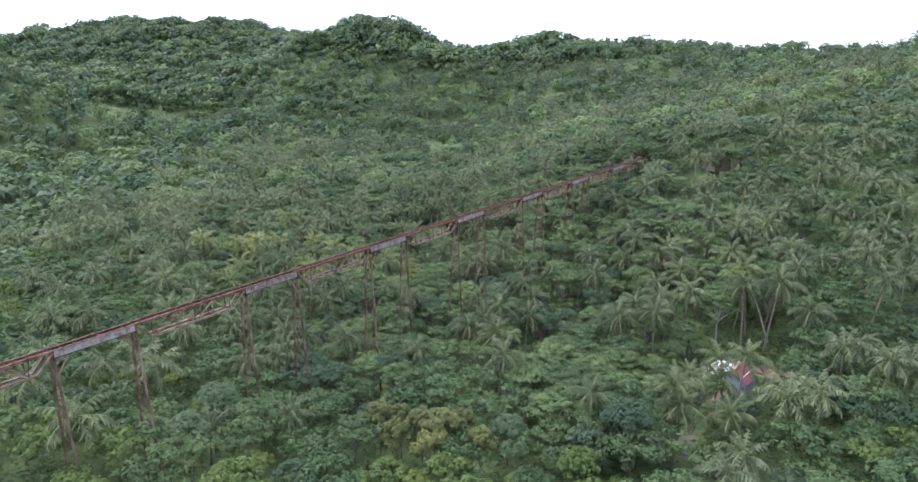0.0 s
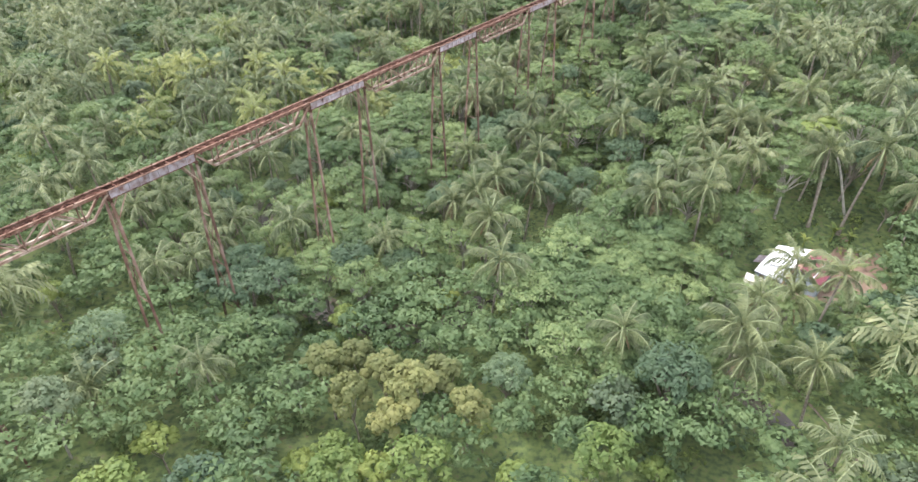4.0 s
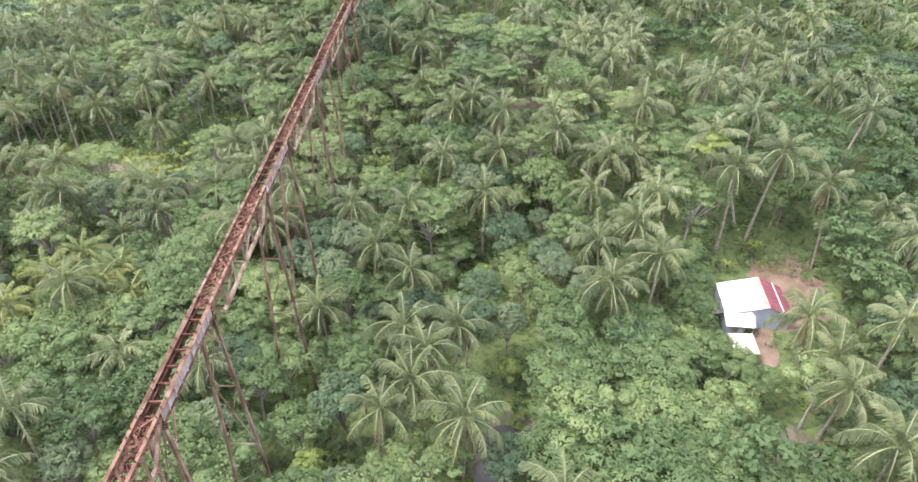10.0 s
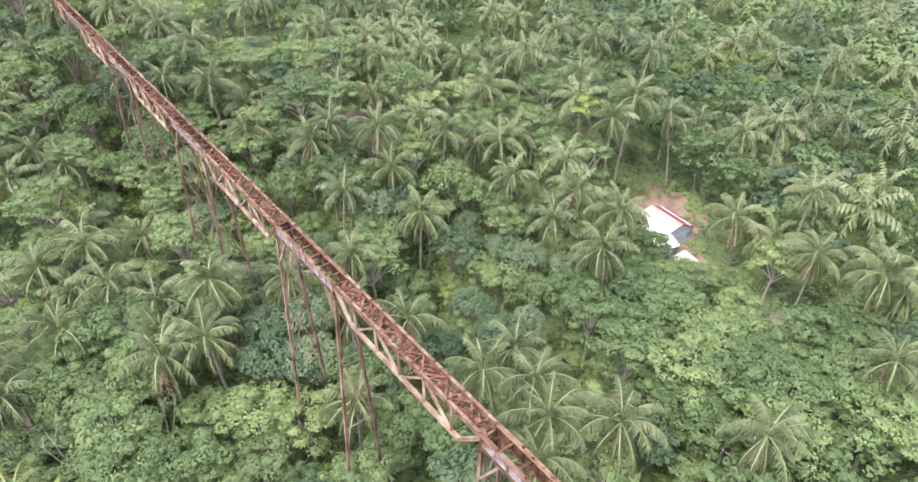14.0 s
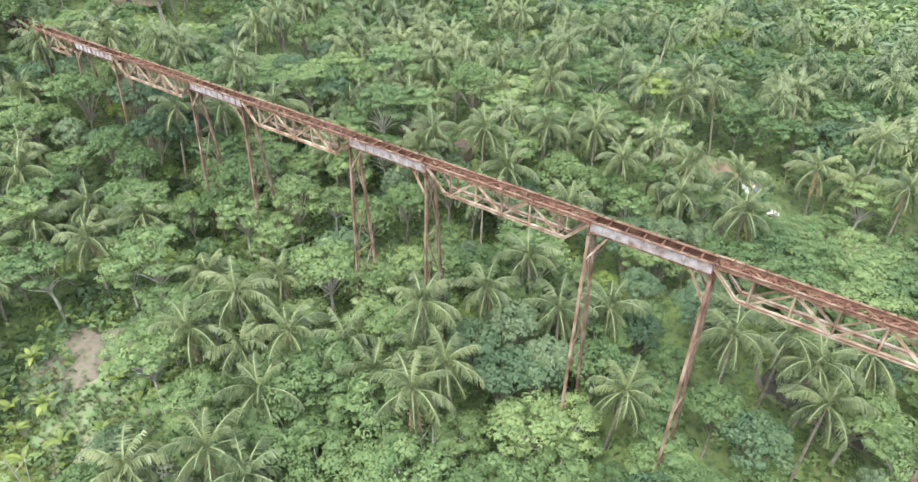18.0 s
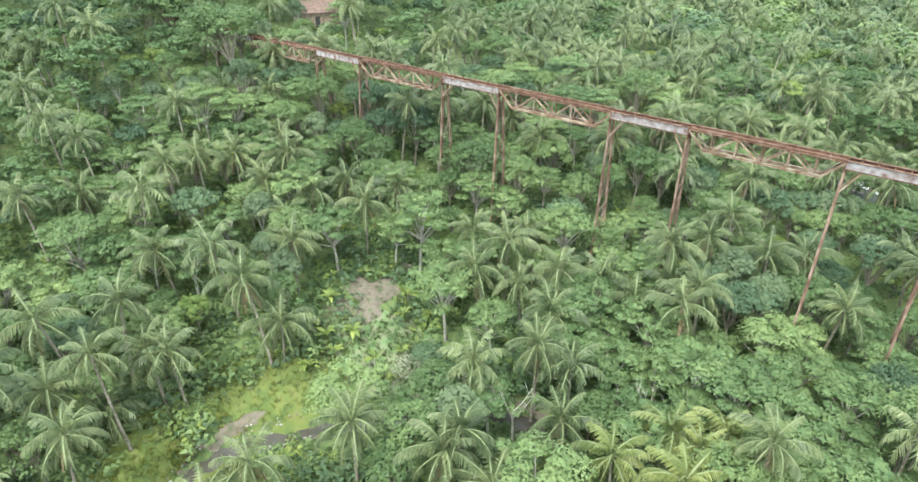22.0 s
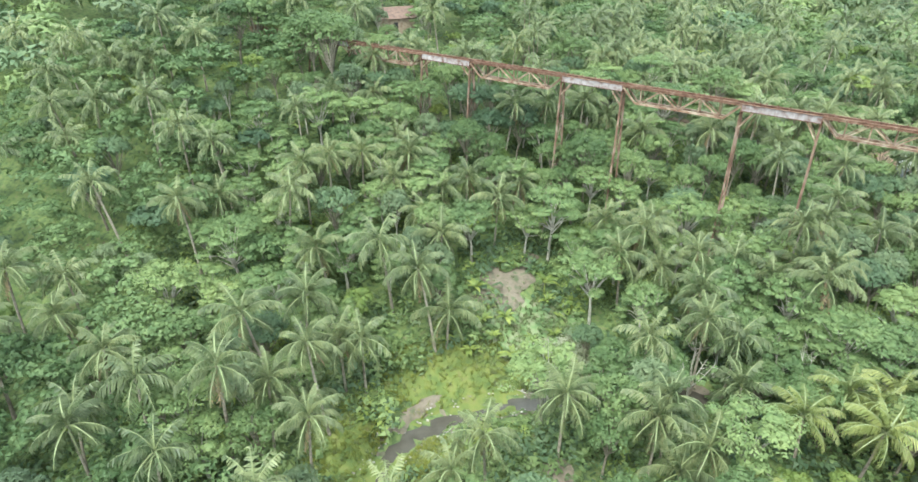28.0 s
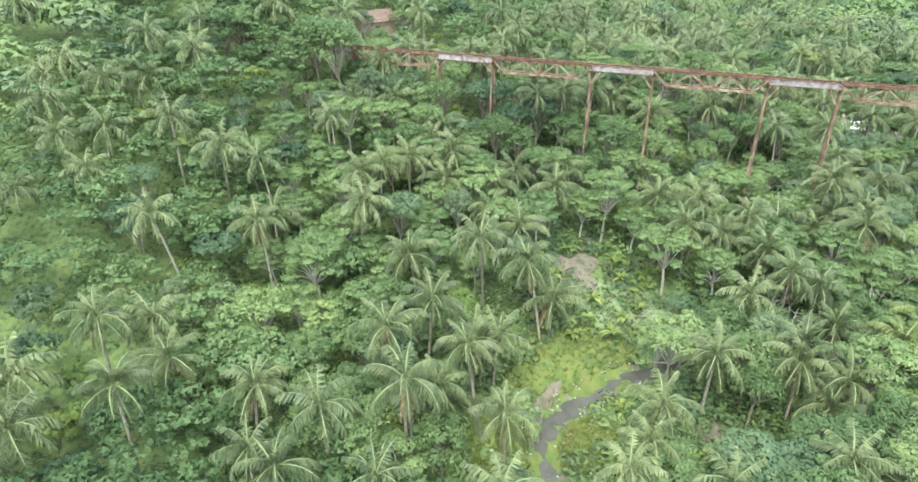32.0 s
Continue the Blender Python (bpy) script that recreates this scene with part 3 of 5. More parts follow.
    for j in range(ties):
        u = u0 + (j + 0.5) * PERIOD / ties
        tilt = br.uniform(-0.12, 0.12)
        if u < u1:
            # open box between the plate girders: cross frames only
            if j % 2:
                member("deck_tie", bp(u, -HALF_W + 0.05, DECK - 0.2), bp(u, HALF_W - 0.05, DECK - 0.2), "beam", 0.12, 0.14, M_RUSTRED, bridge)
        elif br.random() < 0.6:
            member("deck_tie", bp(u - tilt, -HALF_W + 0.05, DECK - 0.42), bp(u + tilt, HALF_W - 0.05, DECK - 0.42), "beam", br.choice((0.16, 0.22)), 0.14, br.choice((M_RUST, M_RUST, M_RUSTRED)), bridge)
        for side in (-HALF_W, HALF_W):
            if br.random() < 0.55:
                member("lug", bp(u, side, DECK), bp(u + br.uniform(-0.05, 0.05), side, DECK + br.uniform(0.1, 0.24)), "angle", 0.12, 0.12, br.choice((M_RUSTRED, M_CHORD)), bridge)
    lace = 22
    for j in range(lace):
        ua, ub = u0 + j * PERIOD / lace, u0 + (j + 1) * PERIOD / lace
        s = 1 if j % 2 else -1
        if ua < u1 - 0.5:
            member("bottom_lacing", bp(ua, -s * (HALF_W - 0.05), 0.3), bp(ub, s * (HALF_W - 0.05), 0.3), "flat", 0.12, 0.02, M_RUST, bridge)
        elif br.random() < 0.9:
            member("lacing_bar", bp(ua, -s * (HALF_W - 0.08), DECK - 0.14), bp(ub, s * (HALF_W - 0.08), DECK - 0.14), "flat", 0.13, 0.03, M_RUSTRED, bridge)
    # a thin pipe along one side and rusted debris on the ties
    member("pipe", bp(u0, -0.32, DECK - 0.28), bp(u2, -0.32, DECK - 0.28), "flat", 0.09, 0.09, M_RUST, bridge)
    for j in range(14):
        u, s = u0 + br.uniform(PLATE_SPAN, PERIOD), br.uniform(-0.35, 0.35)
        member("loose_plate", bp(u, s, DECK - 0.33), bp(u + br.uniform(0.3, 0.9), s + br.uniform(-0.3, 0.3), DECK - 0.31), "flat", br.choice((0.22, 0.36)), 0.015, br.choice((M_RUST, M_RUSTRED)), bridge)
    # rusted scrap, bent cleats and rivet plates lying thick between the girders
    bm = bmesh.new()
    for j in range(300):
        u, s = br.uniform(PLATE_SPAN, PERIOD), br.uniform(-0.5, 0.5)
        if j % 3 == 0:
            s = br.choice((-1, 1)) * br.uniform(0.36, 0.52)
        lx, ly, lz = br.uniform(0.05, 0.32) * br.uniform(0.5, 1.4), br.uniform(0.03, 0.11), br.uniform(0.02, 0.12)
        at = Matrix.Translation((u, -s, DECK - 0.3 + br.uniform(-0.02, 0.06))) @ pose(0, 0, 0, br.uniform(-20, 20), br.uniform(-25, 25), br.uniform(0, 180))
        first = len(bm.verts)
        add_box(bm, (-lx, -ly, 0), (lx, ly, lz))
        bm.verts.ensure_lookup_table()
        for vert in bm.verts[first:]:
            vert.co = at @ vert.co
    scrap = part("scrap", bm, M_RUST if k % 3 else M_RUSTRED, bridge, "", Matrix.Translation(bp(u0, 0, 0)) @ rot)
    tagged(scrap, "loose rusted scrap on the deck", kind="stuff")
    # two bents of splayed legs
    for ub in (u0, u1):
        foot = {}
        top = 0.07
        for side in (-1, 1):
            spread = side * 1.9
            p = bp(ub, spread, 0)
            base = gz(p.x, p.y) - 0.6
            foot[side] = Vector((p.x, p.y, base))
            head = bp(ub, side * HALF_W, top)
            member("leg", head, foot[side], "beam", 0.22, 0.22, M_LEG, bridge)
        member("bent_cap", bp(ub, -0.8, top + 0.02), bp(ub, 0.8, top + 0.02), "beam", 0.28, 0.24, M_RUSTRED, bridge)
        heads = {s: bp(ub, s * HALF_W, top) for s in (-1, 1)}
        tiers = 4
        for j in range(tiers):
            a, b = j / tiers, (j + 1) / tiers
            pa = {s: heads[s].lerp(foot[s], a) for s in (-1, 1)}
            pb = {s: heads[s].lerp(foot[s], b) for s in (-1, 1)}
            if j:
                member("tower_strut", pa[-1], pa[1], "angle", 0.12, 0.12, M_LEG, bridge)
            if j < 2 or br.random() < 0.4:
                member("tower_brace", pa[-1], pb[1], "angle", 0.08, 0.08, M_LEG, bridge)
                member("tower_brace", pa[1], pb[-1], "angle", 0.08, 0.08, M_LEG, bridge)
        for s in (-1, 1):
            d = 1.5 if ub == u0 else -1.5
            member("knee_brace", heads[s].lerp(foot[s], 0.09), bp(ub + d, s * HALF_W, 0.16), "angle", 0.14, 0.14, M_PALESTEEL, bridge)

# ---- yard, stream banks and clearings ----
def drape(name, cx, cy, rx, ry, turn, mat, label, category, lift=0.1, cell=0.5, rough_edge=0.3, kind="structure"):
    """A patch of soil or turf with an uneven outline, lying on the ground."""
    n, m = int(rx * 1.5 / cell), int(ry * 1.5 / cell)
    us, vs = np.arange(-n, n + 1) * cell, np.arange(-m, m + 1) * cell
    uu, vv = np.meshgrid(us, vs)
    c, s = math.cos(radians(turn)), math.sin(radians(turn))
    x, y = cx + uu * c - vv * s, cy + uu * s + vv * c
    edge = np.hypot(uu / rx, vv / ry) + rough_edge * (np.sin(x * 0.9 + y * 0.5) * np.sin(y * 0.8 - x * 0.3) + 0.5 * np.sin(x * 2.1 + 1) * np.sin(y * 1.9))
    inside = edge < 1.0
    z = ground_z(x, y) + lift * np.clip((1.05 - edge) * 4, -1, 1)
    idx = np.arange(x.size).reshape(x.shape)
    cell_in = inside[:-1, :-1] | inside[1:, :-1] | inside[:-1, 1:] | inside[1:, 1:]
    f = np.stack([idx[:-1, :-1], idx[:-1, 1:], idx[1:, 1:], idx[1:, :-1]], -1)[cell_in]
    used, inv = np.unique(f, return_inverse=True)
    v = np.stack([x.ravel(), y.ravel(), z.ravel()], 1)[used]
    me = mesh_of(name, v, inv.reshape(f.shape), [mat])
    me.polygons.foreach_set("use_smooth", np.ones(len(me.polygons), bool))
    return tagged(new(name, me), label, category, kind=kind)


drape("yard_ground", 54.0, 101.5, 6.5, 4.0, 48, M_SOIL, "bare reddish-brown earth yard beside the house", "ground")
drape("yard_ground", 44.6, 98.0, 3.2, 1.2, 35, M_SOIL, "trodden bare earth in front of the house", "ground", 0.08)
drape("hut_ground", 51.4, 147.8, 4.6, 3.2, 30, M_SOIL, "bare orange earth beside the hut", "ground")
drape("clearing_ground", 15.2, 182.6, 5.2, 3.0, -30, M_DRYSOIL, "dry pale earth in a clearing", "ground", 0.3, 0.4, 0.65)
drape("clearing_ground", -13.6, 181.6, 1.9, 1.5, 0, M_DRYSOIL, "small patch of bare earth under palms", "ground")
drape("pond_ground", 33.2, 87.6, 3.4, 2.6, 20, M_DRYSOIL, "greyish bare earth beside a pool", "ground")
drape("grass_bank", 0.6, 190.5, 5.0, 9.0, 12, M_TURF, "bright yellow-green grassy bank of the stream", "ground", 0.3, 0.5, 0.35)
drape("grass_bank", -9.5, 203.0, 7.0, 3.6, 20, M_TURF, "bright green grassy bank of the stream", "ground", 0.3, 0.5, 0.35)
drape("grass_bank", -11.0, 194.8, 3.4, 3.8, 30, M_TURF, "bright green grassy bank beside bushes", "ground", 0.3, 0.5, 0.35)
drape("grass_patch", -12.0, 165.0, 4.0, 3.4, 0, M_TURF, "bright green grass under the palms", "ground", 0.2, 0.5, 0.4)
drape("weedy_ground", 8.0, 183.0, 8.0, 6.5, 20, M_WEEDTURF, "weedy green ground of a clearing", "ground", 0.14, 0.5, 0.4)
drape("gravel_bank", -3.3, 195.4, 0.95, 3.2, 25, M_DRYSOIL, "stony bank of the stream", "ground", 0.36, 0.4, 0.35)

# stream water as one ribbon
line = []
for (ax_, ay_), (bx_, by_) in zip(STREAM[:-1], STREAM[1:]):
    for k in range(8):
        line.append((ax_ + (bx_ - ax_) * k / 8, ay_ + (by_ - ay_) * k / 8))
line = np.array(line)
for _ in range(3):
    line[1:-1] = (line[:-2] + 2 * line[1:-1] + line[2:]) / 4
tang = np.gradient(line, axis=0)
tang /= np.linalg.norm(tang, axis=1, keepdims=True)
side = np.stack([-tang[:, 1], tang[:, 0]], 1)
width = 1.5 + 0.35 * np.sin(np.arange(len(line)) * 0.7) + 0.2 * np.sin(np.arange(len(line)) * 1.9)
width += 2.0 * smoothstep(94, 87, line[:, 1]) * smoothstep(62, 72, line[:, 1]) * (line[:, 0] > 24)
level = ground_z(line[:, 0], line[:, 1]) + 0.32
level = np.convolve(np.pad(level, 6, mode="edge"), np.ones(13) / 13, "valid")
level = np.maximum(level, ground_z(line[:, 0], line[:, 1]) + 0.15)
wl_, wr_ = line + side * width[:, None], line - side * width[:, None]
wv = np.concatenate([np.c_[wl_, level], np.c_[wr_, level]])
k = np.arange(len(line) - 1)
tagged(new("stream", mesh_of("stream", wv, np.stack([k, k + 1, k + 1 + len(line), k + len(line)], 1), [M_WATER])), "narrow shallow grey-brown stream", "water", kind="structure")

for s_ in (1, -1):
    inner = line + s_ * side * (width[:, None] - 0.1)
    outer = line + s_ * side * (width + 0.55 + 0.3 * np.sin(np.arange(len(line)) * 1.3 + s_) ** 2)[:, None]
    bv = np.concatenate([np.c_[inner, level + 0.012], np.c_[outer, np.maximum(ground_z(outer[:, 0], outer[:, 1]) + 0.1, level + 0.05)]])
    quads = np.stack([k, k + 1, k + 1 + len(line), k + len(line)], 1)
    tagged(new("stream_bank", mesh_of("stream_bank", bv, quads if s_ < 0 else quads[:, ::-1], [M_DRYSOIL])), "narrow stony earth bank of the stream", "bank", kind="structure")

# stones at the bend of the stream
rs = random.Random(21)
STONES = []
for k in range(4):
    bm = bmesh.new()
    bmesh.ops.create_icosphere(bm, subdivisions=1, radius=0.5)
    for v in bm.verts:
        v.co *= rs.uniform(0.7, 1.2)
        v.co.z *= 0.6
    STONES.append(bm_mesh("stone", bm, M_STONE))
for k in range(150):
    i = rs.randrange(len(line))
    while not (183 < line[i][1] < 201):
        i = rs.randrange(len(line))
    d = rs.choice((-1, 1)) * (width[i] + rs.uniform(-0.3, 0.7))
    x, y = line[i] + side[i] * d + np.array((rs.uniform(-0.5, 0.5), rs.uniform(-0.5, 0.5)))
    s = rs.uniform(0.12, 0.4)
    st = new("stone", rs.choice(STONES))
    st.matrix_basis = pose(x, y, max(gz(x, y) + (0.3 if abs(d) > width[i] else 0.0), level[i] - 0.1) + 0.1 * s, rs.uniform(-15, 15), rs.uniform(-15, 15), rs.uniform(0, 360)) @ Matrix.Scale(s, 4)
    tagged(st, "pale river stone on the stream bank", "stone", "river stones")


# ---- house ----
def sheet_roof(name, corners, mat, parent, label, ribs=14, thick=0.04):
    """A corrugated sheet over four corners (eave a, eave b, ridge b, ridge a)."""
    a, b, c, d = [Vector(p) for p in corners]
    n = (b - a).cross(d - a).normalized()
    if n.z < 0:
        n = -n
    bm = bmesh.new()
    rows = []
    steps = ribs * 2
    for k in range(steps + 1):
        t = k / steps
        off = n * (0.045 if k % 2 else 0.0)
        rows.append([bm.verts.new(a.lerp(b, t) + off), bm.verts.new(d.lerp(c, t) + off), bm.verts.new(d.lerp(c, t) + off - n * thick), bm.verts.new(a.lerp(b, t) + off - n * thick)])
    for p, q in zip(rows[:-1], rows[1:]):
        for i in range(4):
            bm.faces.new((p[i], q[i], q[(i + 1) % 4], p[(i + 1) % 4]))
    bm.faces.new(rows[0])
    bm.faces.new(rows[-1][::-1])
    bmesh.ops.recalc_face_normals(bm, faces=bm.faces)
    return part(name, bm, mat, parent, label)


def wall_panel(name, a, b, z0, za, zb, mat, parent, thick=0.12, apex=None):
    """An upright wall from a to b with its top at za and zb, and a gable's point if given."""
    a, b = Vector((*a, 0)), Vector((*b, 0))
    n = Vector(((b - a).y, -(b - a).x, 0)).normalized() * thick / 2
    prof = [(a, z0), (b, z0), (b, zb)] + ([(a.lerp(b, apex[0]), apex[1])] if apex else []) + [(a, za)]
    bm = bmesh.new()
    f = [bm.verts.new((p.x + n.x, p.y + n.y, z)) for p, z in prof]
    g = [bm.verts.new((p.x - n.x, p.y - n.y, z)) for p, z in prof]
    bm.faces.new(f)
    bm.faces.new(g[::-1])
    for i in range(len(f)):
        j = (i + 1) % len(f)
        bm.faces.new((f[i], g[i], g[j], f[j]))
    bmesh.ops.recalc_face_normals(bm, faces=bm.faces)
    return part(name, bm, mat, parent)


house = thing("house", Matrix(), "small house with white zinc roof, red slope and blue walls", "house")
AX = Vector((0.70, 0.714, 0)).normalized()        # along the ridge, away from the bridge
AC = Vector((0.714, -0.70, 0))                    # across, to the red slope
H0 = Vector((46.0, 99.4, 0))                      # foot of the ridge's near end
HG, HR, HE = -5.25, -1.25, -2.75                  # ground, ridge and eaves


def hp(u, v, z):
    p = H0 + AX * u + AC * v
    return (p.x, p.y, z)


sheet_roof("white_roof", (hp(-0.3, -5.3, HE - 0.05), hp(6.2, -5.3, HE - 0.05), hp(6.2, -0.55, HR - 0.17), hp(-0.3, -0.55, HR - 0.17)), M_ZINC, house, "bright white zinc roof sheets", 26)
sheet_roof("ridge_sheet", (hp(-0.35, -0.75, HR - 0.16), hp(6.25, -0.75, HR - 0.16), hp(6.25, 0.05, HR + 0.05), hp(-0.35, 0.05, HR + 0.05)), M_RUSTROOF, house, "rust-stained ridge sheet", 20)
sheet_roof("red_roof", (hp(-0.35, 3.4, HE), hp(6.25, 3.4, HE), hp(6.25, 0.06, HR + 0.03), hp(-0.35, 0.06, HR + 0.03)), M_REDROOF, house, "faded red roof sheets", 22)
bmr = bmesh.new()
add_box(bmr, (-0.05, -0.05, 0), (0.05, 0.05, 1))
part("roof_batten", bmr, M_ZINC, house, "white batten across the red roof", Matrix.Translation(hp(-0.3, 2.0, -2.0)) @ Vector(AX).to_track_quat("Z", "Y").to_matrix().to_4x4() @ Matrix.Diagonal((1, 1, 6.4, 1)))
p2 = lambda u, v: hp(u, v, 0)[:2]
wall_panel("gable_wall", p2(0, -2.4), p2(0, 3.1), HG, HE + 0.45, HE + 0.05, M_WALL, house, apex=(0.45, HR - 0.1))
wall_panel("back_wall", p2(6, -5.1), p2(6, 3.1), HG, HE, HE + 0.05, M_WALL, house, apex=(0.62, HR - 0.1))
wall_panel("side_wall", p2(0.06, 3.1), p2(5.94, 3.1), HG, HE + 0.05, HE + 0.05, M_WALL, house)
wall_panel("side_wall", p2(0.06, -5.1), p2(5.94, -5.1), HG, HE - 0.1, HE - 0.1, M_WALL, house)
# front lean-to
sheet_roof("porch_roof", (hp(-2.2, -5.4, HE - 0.55), hp(-2.2, -1.9, HE - 0.5), hp(0.2, -1.9, HE + 0.5), hp(0.2, -5.4, HE - 0.1)), M_ZINC, house, "white zinc porch roof with a bent corner", 14)
sheet_roof("bent_sheet", (hp(-2.3, -2.2, HE - 0.5), hp(-1.4, -1.3, HE - 1.25), hp(0.2, -1.3, HE - 0.1), hp(0.1, -2.0, HE + 0.45)), M_ZINC, house, "loose bent roof sheet", 4)
wall_panel("porch_wall", p2(-2.0, -5.2), p2(-2.0, -3.2), HG, HE - 0.62, HE - 0.62, M_WALL, house)
wall_panel("porch_wall", p2(-1.95, -5.2), p2(0, -5.2), HG, HE - 0.62, HE - 0.2, M_WALL, house)
bmd = bmesh.new()
add_box(bmd, (-0.4, -0.03, 0), (0.4, 0.03, 1.7), 0.01)
part("door", bmd, M_WOOD, house, "narrow dark wooden door", Matrix.Translation(hp(-2.09, -4.2, HG)) @ Vector(AC).to_track_quat("X", "Z").to_matrix().to_4x4())
bmw = bmesh.new()
add_box(bmw, (-0.45, -0.04, 0), (0.45, 0.04, 0.8), 0.01)
part("window", bmw, M_WOOD, house, "dark shuttered window", Matrix.Translation(hp(-0.07, 2.3, HG + 1.0)) @ Vector(AC).to_track_quat("X", "Z").to_matrix().to_4x4())
for u, v in ((-2.1, -1.9), (-2.1, -3.1)):
    bmp = bmesh.new()
    add_box(bmp, (-0.06, -0.06, HG), (0.06, 0.06, HE - 0.55))
    part("porch_post", bmp, M_WOOD, house, m=Matrix.Translation((*p2(u, v), 0)))
sheet_roof("side_lean_to", (hp(0.2, -6.6, HE - 0.75), hp(2.6, -6.6, HE - 0.75), hp(2.6, -5.2, HE - 0.2), hp(0.2, -5.2, HE - 0.2)), M_PLATE, house, "grey lean-to roof", 8)

hc = Vector((48.3, 101.2, HG))
house.matrix_basis = Matrix.Translation(hc) @ Matrix.Scale(0.88, 4) @ Matrix.Translation(-hc)

shed = thing("shed", Matrix(), "low open shed with a pale weathered sheet roof", "shed")
sheet_roof("roof", (hp(-6.0, -4.6, -3.55), hp(-5.6, -1.9, -3.7), hp(-3.1, -2.3, -3.05), hp(-3.4, -5.1, -3.0)), M_CLOTH, shed, "pale weathered roof sheet", 9)
for u, v, z in ((-5.8, -4.4, -3.6), (-5.5, -2.1, -3.7), (-3.2, -2.4, -3.1), (-3.5, -4.9, -3.1)):
    x, y = p2(u, v)
    bmp = bmesh.new()
    add_box(bmp, (-0.05, -0.05, gz(x, y) - 0.1), (0.05, 0.05, z))
    part("post", bmp, M_WOOD, shed, m=Matrix.Translation((x, y, 0)))
sheet_roof("rusty_panel", (hp(-6.8, -4.4, gz(*p2(-6.8, -4.4)) + 0.3), hp(-6.5, -3.1, gz(*p2(-6.5, -3.1)) + 0.3), hp(-5.9, -3.2, -4.1), hp(-6.0, -4.4, -4.0)), M_TILE, shed, "leaning rust-red panel", 4)

small = thing("outhouse", Matrix(), "small low grey-roofed outhouse among the trees", "outhouse")
ox, oy = 41.0, 124.6
og = gz(ox, oy)
sheet_roof("roof", ((ox - 1.3, oy - 0.9, og + 1.7), (ox + 1.1, oy - 1.3, og + 1.7), (ox + 1.3, oy + 0.7, og + 2.2), (ox - 1.1, oy + 1.0, og + 2.2)), M_PLATE, small, "grey sheet roof", 8)
wall_panel("wall", (ox - 1.1, oy - 0.7), (ox + 0.9, oy - 1.0), og - 0.2, og + 1.7, og + 1.7, M_WOOD, small)
wall_panel("wall", (ox - 1.05, oy - 0.6), (ox - 0.9, oy + 0.8), og - 0.2, og + 1.7, og + 2.1, M_WOOD, small)

hut = thing("hut", Matrix(), "small hut with a faded clay-tiled roof on bare earth", "hut")
hx, hy = 46.2, 145.2
hg = gz(hx, hy)
for sgn in (-1, 1):
    sheet_roof("tiled_roof", ((hx + sgn * 1.5 - 2.2, hy + sgn * 1.3 + 1.6, hg + 2.0), (hx + sgn * 1.5 + 2.2, hy + sgn * 1.3 - 1.6, hg + 2.0), (hx + 2.2, hy - 1.6, hg + 2.9), (hx - 2.2, hy + 1.6, hg + 2.9)), M_TILE, hut, "faded orange tiled roof slope", 16)
wall_panel("wall", (hx - 3.2, hy + 0.1), (hx + 0.4, hy - 2.6), hg - 0.2, hg + 2.0, hg + 2.0, M_WOOD, hut)
wall_panel("wall", (hx - 3.2, hy + 0.2), (hx - 0.4, hy + 2.6), hg - 0.2, hg + 2.0, hg + 2.0, M_WOOD, hut, apex=(0.5, hg + 3.1))
wall_panel("wall", (hx + 0.5, hy - 2.6), (hx + 3.2, hy - 0.2), hg - 0.2, hg + 2.0, hg + 2.0, M_WOOD, hut, apex=(0.5, hg + 3.1))
hut.matrix_basis = Matrix.Translation((hx, hy - 2.2, gz(hx, hy - 2.2))) @ Matrix.Scale(0.78, 4) @ Matrix.Translation((-hx, -hy, -hg))

# the house with a red-brown tiled roof up the slope
upper = thing("upper_house", Matrix(), "house with a faded red-brown tiled roof among trees", "house")
ux, uy = 79.2, 198.0
ug = gz(ux, uy)
for sgn in (-1, 1):
    sheet_roof("tiled_roof", ((ux + sgn * 3.0 - 0.9, uy + sgn * 0.8 + 3.6, ug + 2.7), (ux + sgn * 3.0 + 0.9, uy + sgn * 0.8 - 3.6, ug + 2.7), (ux + 0.9, uy - 3.6, ug + 4.5), (ux - 0.9, uy + 3.6, ug + 4.5)), M_TILE, upper, "faded red-brown tiled roof slope", 24)
for (du, dv), (eu, ev), tip in (((-2.6, -3.4), (-2.6, 3.4), None), ((2.6, -3.4), (2.6, 3.4), None), ((-2.5, -3.4), (2.5, -3.4), 4.3), ((-2.5, 3.4), (2.5, 3.4), 4.3)):
    turn_ = lambda a_, b_: (ux + a_ * 0.968 - b_ * 0.242, uy + a_ * 0.242 + b_ * 0.968)
    wall_panel("wall", turn_(du, dv), turn_(eu, ev), ug - 0.3, ug + 2.75, ug + 2.75, M_WOOD, upper, apex=(0.5, ug + tip) if tip else None)
# the wall is closed here: a near-black panel paints the doorway's inner shade
bmd = bmesh.new()
add_box(bmd, (-0.04, -0.45, 0), (0.04, 0.45, 1.95), 0.01)
part("door", bmd, M_SHADE, upper, "solid dark panel coloured as the shade in a doorway", Matrix.Translation((*turn_(-2.69, 0.6), ug)) @ pose(0, 0, 0, 0, 0, 14))

